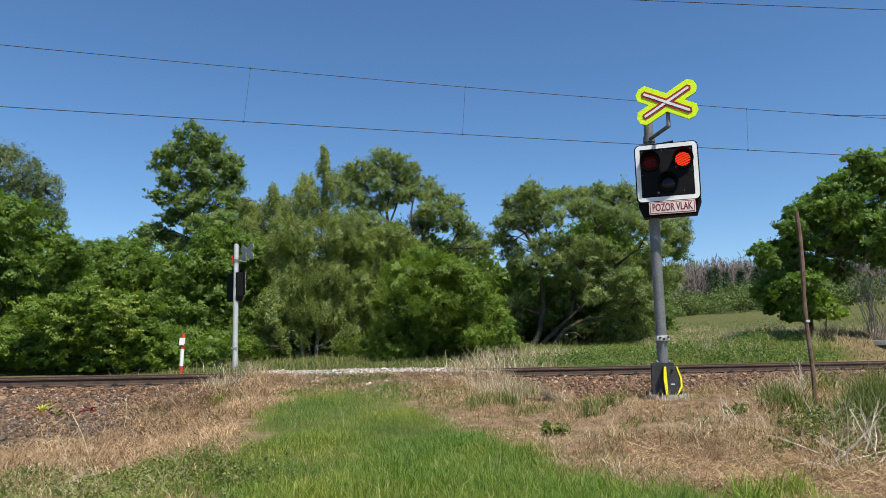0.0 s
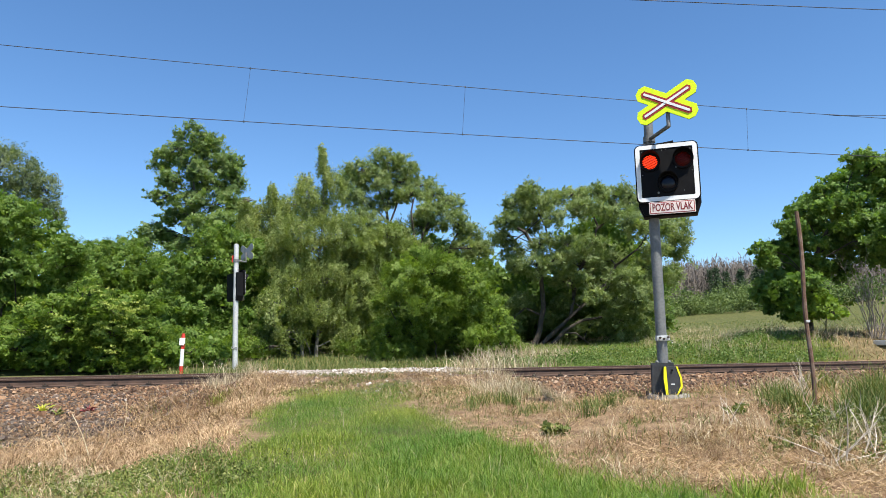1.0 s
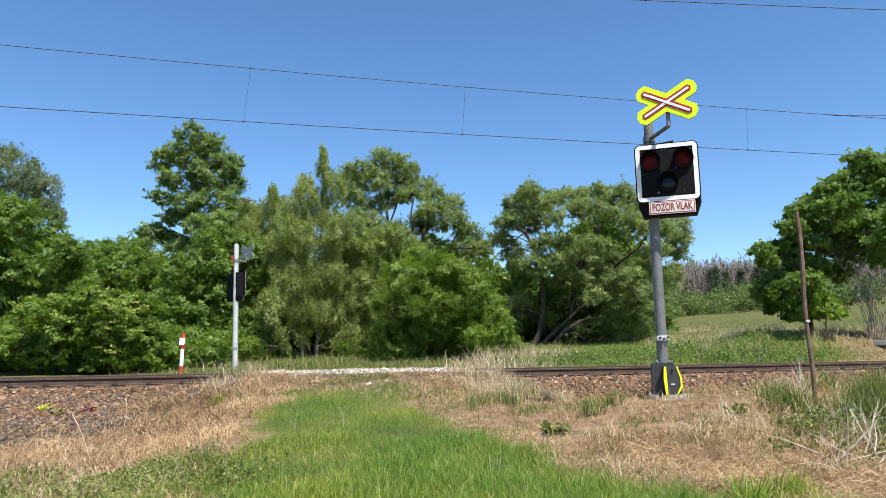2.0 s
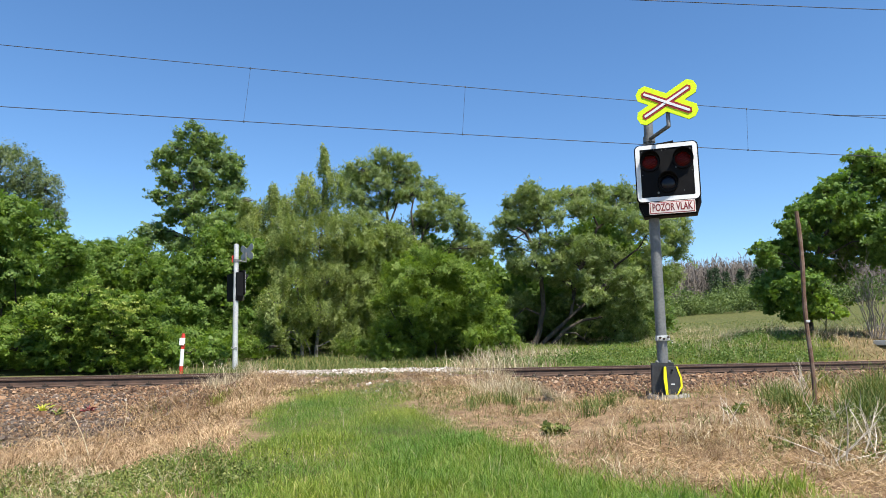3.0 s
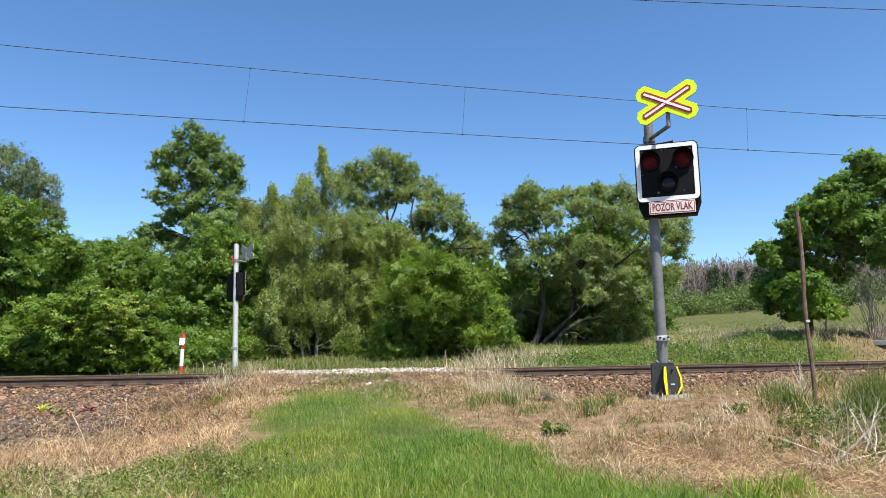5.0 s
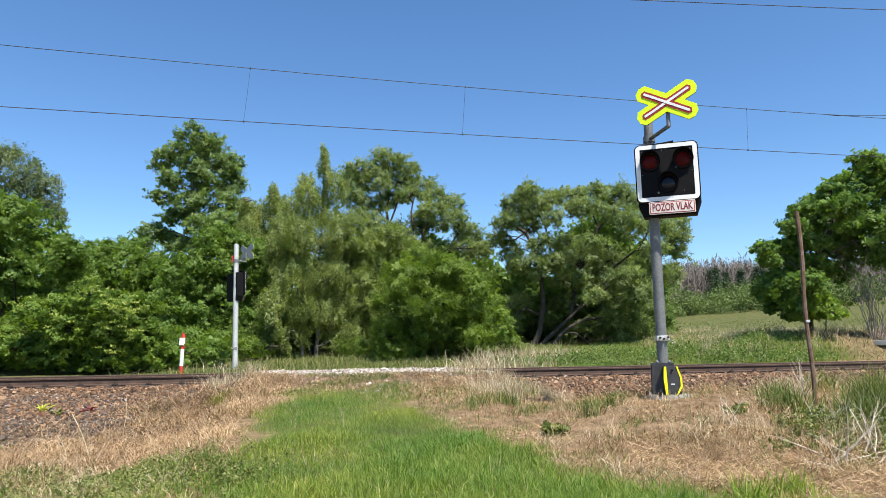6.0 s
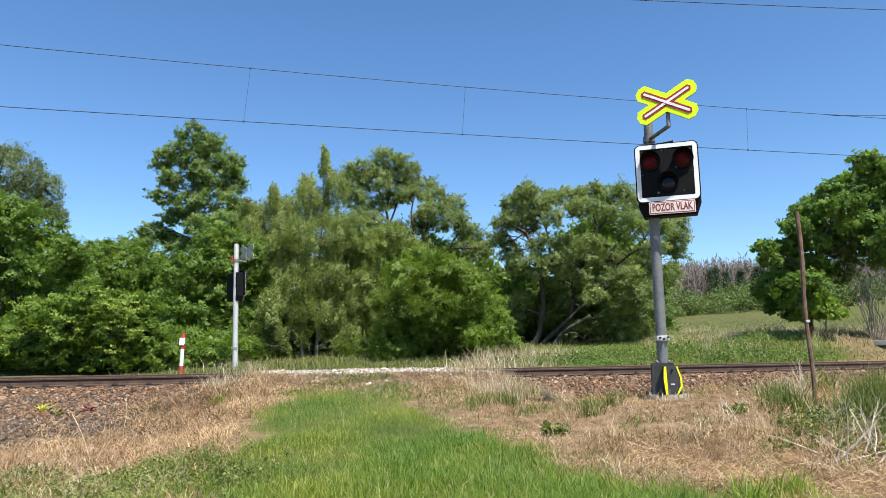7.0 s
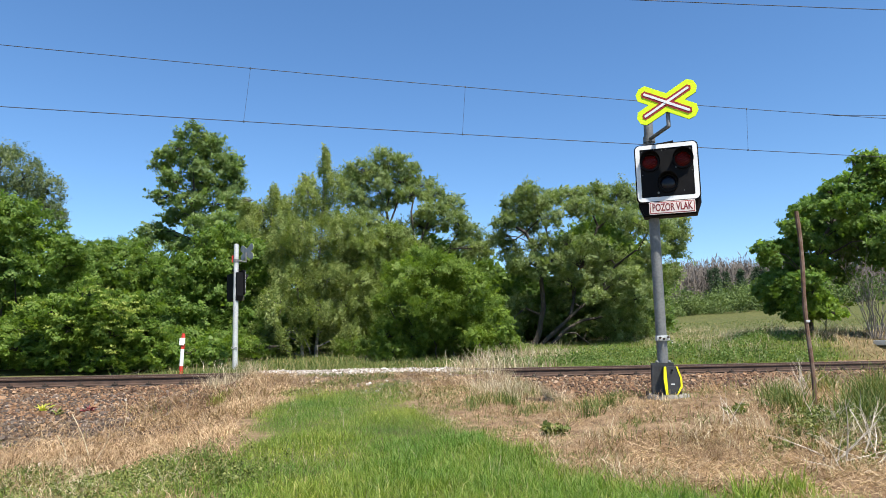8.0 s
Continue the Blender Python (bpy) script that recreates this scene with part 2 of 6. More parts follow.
def tubes(segments, sides=5):
    """Tapered tubes: rows of (start, end, r0, r1) as one set of verts and quads."""
    seg = np.asarray(segments, float)
    a, b, r0, r1 = seg[:, 0:3], seg[:, 3:6], seg[:, 6], seg[:, 7]
    d = b - a
    d /= np.linalg.norm(d, axis=1, keepdims=True) + 1e-9
    ref = np.where(np.abs(d[:, 2:3]) > 0.9, np.array([[1.0, 0, 0]]), np.array([[0, 0, 1.0]]))
    u = np.cross(d, ref)
    u /= np.linalg.norm(u, axis=1, keepdims=True)
    v = np.cross(d, u)
    ang = np.arange(sides) * 2 * np.pi / sides
    ring = u[:, None, :] * np.cos(ang)[None, :, None] + v[:, None, :] * np.sin(ang)[None, :, None]
    lo = a[:, None, :] + ring * r0[:, None, None]
    hi = b[:, None, :] + ring * r1[:, None, None]
    verts = np.concatenate([lo, hi], axis=1).reshape(-1, 3)
    base = (np.arange(len(seg)) * 2 * sides)[:, None]
    k = np.arange(sides)
    quads = np.stack([k, (k + 1) % sides, sides + (k + 1) % sides, sides + k], axis=1)
    faces = (base[:, :, None] + quads[None]).reshape(-1, 4)
    return verts, faces


# ---------------------------------------------------------------- the lie of the land
TRACK_A, TRACK_B = 15.33, 0.2175
TC = 1 / math.hypot(1, TRACK_B)
ALONG, ACROSS = Vector((TC, TRACK_B * TC, 0)), Vector((TRACK_B * TC, -TC, 0))


def on_track(u, s, z=0.0):
    """A point u metres along the track and s metres beside its centre, towards the road's near end."""
    p = Vector((0, TRACK_A, z)) + ALONG * u + ACROSS * s
    return p


def step01(a, b, x):
    t = np.clip((x - a) / (b - a), 0, 1)
    return t * t * (3 - 2 * t)


def wobble(x, y, k=1.0):
    return (np.sin(x * 1.7 * k + 0.6) * np.cos(y * 1.3 * k - 0.4) + 0.6 * np.sin(x * 3.9 * k - y * 2.7 * k) + 0.4 * np.sin(y * 5.1 * k + x * 0.9 * k + 1.0)) / 2


LEFT_Y, LEFT_X = (0, 5.3, 8.5, 10.5, 11.5, 13.0), (-1.2, -1.85, -2.35, -2.4, -2.3, -2.9)
RIGHT_Y, RIGHT_X = (0, 4.8, 5.3, 5.7, 6.5, 8, 8.8, 9.5, 11.5, 13.0), (5.0, 3.0, 1.9, 1.3, 0.95, 0.3, -0.15, -0.4, -0.65, -0.5)


def road_edges(y):
    return np.interp(y, LEFT_Y, LEFT_X), np.interp(y, RIGHT_Y, RIGHT_X)


def side_of_track(x, y):
    return (TRACK_A + TRACK_B * x - y) * TC, (x + TRACK_B * (y - TRACK_A)) * TC


def ground(x, y):
    x, y = np.asarray(x, float), np.asarray(y, float)
    s, u = side_of_track(x, y)
    left, right = road_edges(y)
    path = np.minimum(-1.19 + 0.087 * y, -0.02)
    low = np.minimum(path, -0.88)
    near = path + (low - path) * step01(0.1, 1.5, left - x)
    near = near + 0.20 * step01(0.8, 3.0, x) * step01(5.5, 8.0, y) * (1 - step01(9.05, 10.0, y))
    near = near - 0.32 * step01(0.6, 2.2, x) * step01(9.1, 10.4, y)
    off_lane = step01(0.2, 1.2, np.maximum(left - x, x - right))
    near = np.minimum(near, np.where(x > 0, 9 - 9 * off_lane - (0.55 - 0.5 * step01(3.4, 6.2, s)) * off_lane, 9))
    near = near + 0.035 * wobble(x, y) * step01(0.0, 0.6, np.maximum(left - x, x - right))
    far = -0.12 + 0.070 * np.maximum(0, y - 20) + 0.008 * np.maximum(0, y - 110)
    far = far - 0.088 * np.maximum(0, y - 320) + 0.72 * step01(5, 13, x) * step01(1.9, 5.5, -s) * (1 - 0.75 * step01(6.0, 11.0, -s)) + 0.04 * wobble(x, y, 0.5)
    far = far + 0.075 * np.clip(x - 46, -25, 25) * step01(45, 110, y) * step01(0, 20, x)
    g = np.where(s > 0, near, far)
    bed = -0.20 - np.maximum(0, np.abs(s) - 1.75) / 2.5
    cross = step01(-4.6, -3.9, u) * (1 - step01(0.4, 1.1, u))
    ramp_z = np.where(np.abs(s) < 2.2, 0.005, 0.005 - (np.abs(s) - 2.2) * 0.12)
    out = np.maximum(g, bed)
    out = np.where(np.abs(s) < 6, np.maximum(out, out + (ramp_z - out) * cross * (ramp_z > out)), out)
    return out


rng = np.random.default_rng(7)


def scatter(n, x0, x1, y0, y1):
    return rng.uniform(x0, x1, n), rng.uniform(y0, y1, n)


# ---------------------------------------------------------------- ground sheet
def ground_material():
    m = bpy.data.materials.new("soil_and_turf")
    m.use_nodes = True
    nt = m.node_tree
    p = nt.nodes["Principled BSDF"]
    at = nt.nodes.new("ShaderNodeAttribute")
    at.attribute_name = "cover"
    sep = nt.nodes.new("ShaderNodeSeparateColor")
    nt.links.new(at.outputs["Color"], sep.inputs[0])
    turf = ramp(nt, noise_node(nt, 1.3), [(0.3, (0.056, 0.068, 0.022)), (0.55, (0.108, 0.113, 0.038)), (0.75, (0.165, 0.142, 0.062))])
    straw = ramp(nt, noise_node(nt, 5), [(0.3, (0.10, 0.066, 0.042)), (0.5, (0.21, 0.142, 0.085)), (0.72, (0.32, 0.23, 0.14))])
    dirt = ramp(nt, noise_node(nt, 11), [(0.3, (0.06, 0.044, 0.031)), (0.7, (0.17, 0.122, 0.085))])
    c = mixed(nt, sep.outputs[0], straw, turf)
    c = mixed(nt, sep.outputs[1], c, dirt)
    grain = ramp(nt, noise_node(nt, 40, 4), [(0.3, (0.6, 0.6, 0.6)), (0.7, (1.2, 1.2, 1.2))])
    nt.links.new(mixed(nt, 1.0, c, grain, "MULTIPLY"), p.inputs["Base Color"])
    p.inputs["Roughness"].default_value = 0.95
    p.inputs["Specular IOR Level"].default_value = 0.1
    b = nt.nodes.new("ShaderNodeBump")
    b.inputs["Strength"].default_value, b.inputs["Distance"].default_value = 0.8, 0.03
    nt.links.new(noise_node(nt, 30, 5), b.inputs["Height"])
    nt.links.new(b.outputs[0], p.inputs["Normal"])
    return m


def green_mask(x, y):
    left, right = road_edges(y)
    s, u = side_of_track(x, y)
    w = 0.25 * wobble(x, y, 1.6)
    lane = step01(-0.15, 0.25, x - left + w) * step01(-0.15, 0.25, right - x + w) * step01(3.0, 4.2, s + 0.5 * w)
    bank = step01(11.5, 13.5, x + 0.8 * wobble(x, y, 0.6)) * (1 - step01(23, 27, y))
    return np.maximum(lane, (s < -2.6) * (1.0 - 0.6 * bank))


def build_ground():
    xs = np.unique(np.concatenate([np.linspace(-14, 14, 190), 14 * 1.17 ** np.arange(1, 34), -14 * 1.17 ** np.arange(1, 34)]))
    ys = np.unique(np.concatenate([np.linspace(2.5, 26, 160), 2.5 - 2.0 * 1.25 ** np.arange(0, 28), 26 * 1.12 ** np.arange(1, 43)]))
    X, Y = np.meshgrid(xs, ys)
    Z = ground(X, Y)
    nx, ny = len(xs), len(ys)
    v = np.stack([X.ravel(), Y.ravel(), Z.ravel()], 1)
    i = (np.arange(ny - 1)[:, None] * nx + np.arange(nx - 1)[None]).ravel()
    f = np.stack([i, i + 1, i + nx + 1, i + nx], 1)
    ob = raw_mesh("ground", v, f, ground_material())
    s, u = side_of_track(X.ravel(), Y.ravel())
    g = green_mask(X.ravel(), Y.ravel())
    d = np.where(u < -4.2, np.abs(s) < 3.5, np.where(u > 0.8, (s < 3.0) & (s > -2.0), (s < 4.2) & (s > -2.4))) * 0.9
    cover = np.stack([g, d, g * 0, g * 0 + 1], 1).astype(np.float32)
    a = ob.data.color_attributes.new("cover", "FLOAT_COLOR", "POINT")
    a.data.foreach_set("color", cover.ravel())
    ob.data.shade_smooth()
    tagged(ob, "rough grassy ground with a grass-grown lane and dry banks", "ground", kind="structure")


build_ground()


# ---------------------------------------------------------------- railway
FOOT = ((-0.065, -0.155), (0.065, -0.155), (0.065, -0.143), (0.012, -0.125), (0.009, -0.045), (-0.009, -0.045), (-0.012, -0.125), (-0.065, -0.143))
HEAD = ((0.009, -0.0445), (0.033, -0.034), (0.035, -0.008), (0.024, 0.0), (-0.024, 0.0), (-0.035, -0.008), (-0.033, -0.034), (-0.009, -0.0445))


def build_rail(s):
    root = empty("rail", pose(*on_track(0, s)))
    for name, profile, shiny in (("foot", FOOT, None), ("head", HEAD, 3)):
        bm = bmesh.new()
        ring0 = [bm.verts.new(on_track(-60, off, z) - on_track(0, 0)) for off, z in profile]
        ring1 = [bm.verts.new(on_track(90, off, z) - on_track(0, 0)) for off, z in profile]
        n = len(ring0)
        for k in range(n):
            face = bm.faces.new((ring0[k], ring0[(k + 1) % n], ring1[(k + 1) % n], ring1[k]))
            face.material_index = 1 if k == shiny else 0
        bm.faces.new(ring0[::-1])
        bm.faces.new(ring1)
        bmesh.ops.recalc_face_normals(bm, faces=bm.faces)
        ob = part(name, bm, M["rust"], root)
        ob.data.materials.append(M["shine"])
    tagged(root, "rusty brown steel rail with a worn shiny top", "rail", "rails of the track")


for s in (0.75, -0.75):
    build_rail(s)


def build_sleeper():
    base = empty("sleeper")
    bm = bmesh.new()
    box(bm, (0.26, 2.4, 0.2), (0, 0, -0.262), 0.02)
    part("body", bm, M["tarred"], base)
    for sy in (-0.75, 0.75):
        for off in (-0.085, 0.085):
            bm = bmesh.new()
            box(bm, (0.10, 0.05, 0.035), (0, sy + off, -0.14), 0.008)
            cyl(bm, 0.014, 0.014, (0, sy + off, -0.13), (0, sy + off, -0.085), 6)
            part("rail_clip", bm, M["clip"], base)
    return tagged(base, "dark tarred wooden railway sleeper bedded in ballast", "sleeper", "sleepers under the rails")


TURN = math.degrees(math.atan2(TRACK_B, 1))
first = build_sleeper()
first.matrix_basis = pose(*on_track(-19.8, 0), 0, 0, TURN)
for k in range(1, 76):
    u = -19.8 + 0.6 * k
    if not -4.4 < u < 0.9:
        copy_thing(first, pose(*on_track(u, 0), 0, 0, TURN))


def stones(n, u0, u1, s0, s1, size, flat=0.7, sink=0.3, keep=None, lift=0.0):
    """Angular stones: warped blocks laid on the ground."""
    u, s = rng.uniform(u0, u1, n), rng.uniform(s0, s1, n)
    x = u * ALONG.x + s * ACROSS.x
    y = TRACK_A + u * ALONG.y + s * ACROSS.y
    if keep is not None:
        k = keep(x, y, u, s)
        x, y = x[k], y[k]
    n = len(x)
    z = ground(x, y) + lift
    corner = np.array([[i, j, k] for k in (-1, 1) for j in (-1, 1) for i in (-1, 1)], float)
    r = size * rng.lognormal(0, 0.35, (n, 1, 1)) * 0.5
    c = corner[None] * (1 + rng.uniform(-0.45, 0.25, (n, 8, 3))) * r
    c[:, 4:, :2] *= rng.uniform(0.45, 0.95, (n, 1, 1))
    c[:, :, 2] *= flat
    a, t = rng.uniform(0, 6.28, n), rng.normal(0, 0.5, n)
    ca, sa, ct, st = np.cos(a)[:, None], np.sin(a)[:, None], np.cos(t)[:, None], np.sin(t)[:, None]
    cy, cz = c[:, :, 1] * ct - c[:, :, 2] * st, c[:, :, 1] * st + c[:, :, 2] * ct
    cx = c[:, :, 0] * ca - cy * sa
    cy = c[:, :, 0] * sa + cy * ca
    v = np.stack([x[:, None] + cx, y[:, None] + cy, z[:, None] + cz + (0.5 - sink) * size * flat], 2).reshape(-1, 3)
    q = np.array([[0, 2, 3, 1], [4, 5, 7, 6], [0, 1, 5, 4], [2, 6, 7, 3], [0, 4, 6, 2], [1, 3, 7, 5]])
    f = ((np.arange(n) * 8)[:, None, None] + q[None]).reshape(-1, 4)
    return v, f


def flat(ob):
    ob.data.shade_flat()
    return ob


def off_crossing(x, y, u, s):
    return (u < -4.1) | (u > 0.7)


v, f = stones(6500, -11, 11, 0.3, 3.3, 0.036, flat=0.7, sink=0.2, keep=off_crossing)
tagged(flat(raw_mesh("ballast", v, f, M["stone"])), "brown angular track ballast stones", "ballast", kind="stuff")
v, f = stones(7000, -11, -3.8, 1.9, 4.1, 0.033, flat=0.7, sink=0.2, keep=off_crossing)
tagged(flat(raw_mesh("ballast", v, f, M["grey_stone"])), "grey weathered ballast on the lower bank", "ballast", kind="stuff")
v, f = stones(8500, 0.7, 10.5, 0.95, 3.1, 0.040, flat=0.75, sink=0.15)
tagged(flat(raw_mesh("ballast", v, f, M["stone"])), "brown angular track ballast stones", "ballast", kind="stuff")
v, f = stones(6500, -10.5, -4.2, 0.95, 2.8, 0.034, flat=0.75, sink=0.15)
tagged(flat(raw_mesh("ballast", v, f, M["stone"])), "brown angular track ballast stones", "ballast", kind="stuff")
v, f = stones(900, -20, 22, -2.2, 0.0, 0.05, keep=off_crossing)
tagged(flat(raw_mesh("ballast", v, f, M["stone"])), "brown ballast on the far side of the track", "ballast", kind="stuff")
v, f = stones(13000, -4.5, 1.0, -1.9, 4.4, 0.034, keep=lambda x, y, u, s: rng.random(len(x)) < np.where(s < 1.5, 0.72, np.where(s < 2.5, 0.22, 0.09)) * step01(-0.4, 0.4, wobble(x, y, 1.5)), sink=0.45)
tagged(flat(raw_mesh("gravel", v, f, M["chalk"])), "white crushed gravel filling the level crossing", "gravel", kind="stuff")


# ---------------------------------------------------------------- overhead line
def wire_points(s, z_of, u0=-75, u1=95, n=60):
    us = np.linspace(u0, u1, n)
    return [on_track(u, s, z_of(u)) for u in us]


def strand(name, pts, r, parent, label=""):
    rows = [(*a, *b, r, r) for a, b in zip(pts[:-1], pts[1:])]
    v, f = tubes(rows, 5)
    return raw_mesh(name, v, f, M["wire"], parent, label)


def messenger_z(u):
    return 6.60 + 0.0019 * (u - 9) ** 2 * (1 if u < 9 else 0.55) * 0.4


def contact_z(u):
    return 5.47 + 0.0003 * (u - 3) ** 2


def build_overhead():
    line = empty("overhead_line")
    strand("contact_wire", wire_points(0, contact_z), 0.009, line)
    strand("messenger_wire", wire_points(0, messenger_z), 0.008, line)
    for ut, ub in ((-4.36, -4.47), (0.60, 0.51), (8.22, 8.16), (-9.7, -9.8), (15.5, 15.5)):
        strand("dropper", [on_track(ut, 0, messenger_z(ut)), on_track(ub, 0, contact_z(ub))], 0.0035, line)
        for u, z in ((ut, messenger_z(ut)), (ub, contact_z(ub))):
            bm = bmesh.new()
            box(bm, (0.03, 0.02, 0.045), on_track(u, 0, z), 0.004)
            part("clamp", bm, M["wire"], line)
    tagged(line, "thin dark overhead contact line with droppers above the track", "overhead line")


build_overhead()
# second messenger strand from its anchor
strand("anchor_wire", [on_track(10.98, 0, 6.60), on_track(12.6, 0, 6.70), on_track(60, 0.3, 8.2)], 0.008, bpy.data.objects["overhead_line"])
bm = bmesh.new()
cyl(bm, 0.016, 0.016, on_track(10.75, 0, 6.60), on_track(11.1, 0, 6.605), 10)
part("anchor_clamp", bm, M["wire"], bpy.data.objects["overhead_line"])
feeder = empty("feeder_cable")
strand("cable", [Vector((4.70, 15.76, 9.0)) + Vector((6.87, 0.70, 0)) * t + Vector((0, 0, 0.02 * (t - 0.5) ** 2)) for t in np.linspace(-6, 9, 50)], 0.010, feeder)
tagged(feeder, "thin dark feeder cable high above the track", "cable")


# ---------------------------------------------------------------- crossing signal
def cross_outline(L, w, a):
    """The outline of a flat diagonal cross with cut corners: arms of half length L and half width w, at a degrees."""
    pts = []
    ca, sa = math.cos(radians(a)), math.sin(radians(a))
    cut = w * 0.5

    def arm(dx, dz):
        nx, nz = -dz, dx
        return [(dx * (L - cut) - nx * w, dz * (L - cut) - nz * w), (dx * L - nx * (w - cut * 1.2), dz * L - nz * (w - cut * 1.2)),
                (dx * L + nx * (w - cut * 1.2), dz * L + nz * (w - cut * 1.2)), (dx * (L - cut) + nx * w, dz * (L - cut) + nz * w)]
    side, top = w / sa, w / ca
    pts += arm(ca, sa) + [(0, top)] + arm(-ca, sa) + [(-side, 0)] + arm(-ca, -sa) + [(0, -top)] + arm(ca, -sa) + [(side, 0)]
    return pts


def bar_outline(L, w, a):
    ca, sa = math.cos(radians(a)), math.sin(radians(a))
    q = [(-L, -w), (L - w * 0.6, -w), (L, 0), (L - w * 0.6, w), (-L + w * 0.6, w), (-L, 0)]
    q[0] = (-L + w * 0.6, -w)
    return [(x * ca - z * sa, x * sa + z * ca) for x, z in q]


def build_foot(root, turn):
    """The housing at the pole's foot with its striped cover."""
    turn = turn @ pose(-0.01, 0, -0.03) @ Matrix.Diagonal((1, 1, 0.9, 1))
    bm = bmesh.new()
    prism(bm, [(-0.15, 0.05), (0.15, 0.05), (0.14, 0.50), (-0.14, 0.50)], -0.16, 0.16, 0.012)
    bm.transform(turn)
    part("foot_housing", bm, M["foot"], root, "dark grey plastic foot housing")
    bm = bmesh.new()
    prism(bm, [(-0.08, 0.07), (0.085, 0.07), (0.15, 0.18), (0.15, 0.30), (0.10, 0.47), (-0.09, 0.47), (-0.10, 0.30)], -0.24, -0.15, 0.012)
    tilt = turn @ pose(0.055, 0, 0, 0, 0, 10) @ Matrix.Diagonal((0.86, 1, 0.96, 1))
    bm.transform(tilt)
    cover = part("cover", bm, M["foot"], root, "dark cover with yellow edge strips")
    for pts in ([(-0.092, 0.47), (-0.062, 0.47), (-0.05, 0.07), (-0.082, 0.07), (-0.106, 0.30)][::-1], [(0.078, 0.47), (0.10, 0.47), (0.154, 0.30), (0.154, 0.18), (0.088, 0.07), (0.068, 0.07), (0.128, 0.19), (0.128, 0.30)]):
        bm = bmesh.new()
        prism(bm, pts, -0.247, -0.225)
        bm.transform(tilt)
        part("edge_strip", bm, M["yellow"], cover, "yellow edge strip")
    bm = bmesh.new()
    box(bm, (0.05, 0.006, 0.014), (0.02, -0.243, 0.22))
    bm.transform(tilt)
    part("nameplate", bm, M["white"], cover)
    bm = bmesh.new()
    cyl(bm, 0.014, 0.014, (0.02, -0.235, 0.42), (0.02, -0.26, 0.42), 10)
    bm.transform(tilt)
    part("lock", bm, M["black"], cover)
    for sx, sy in ((-0.2, -0.12), (-0.03, -0.22), (0.2, -0.1), (0.05, 0.25)):
        bm = bmesh.new()
        cyl(bm, 0.022, 0.022, (sx, sy, 0.045), (sx, sy, 0.11), 6)
        cyl(bm, 0.04, 0.04, (sx, sy, 0.045), (sx, sy, 0.06), 12)
        bm.transform(turn)
        part("anchor_bolt", bm, M["clip"], root)
    for sx in (-0.06, 0.09):
        bm = bmesh.new()
        bmesh.ops.create_uvsphere(bm, u_segments=10, v_segments=6, radius=0.024, matrix=turn @ pose(sx, -0.13, 0.515))
        part("cap_nut", bm, M["galv"], root)


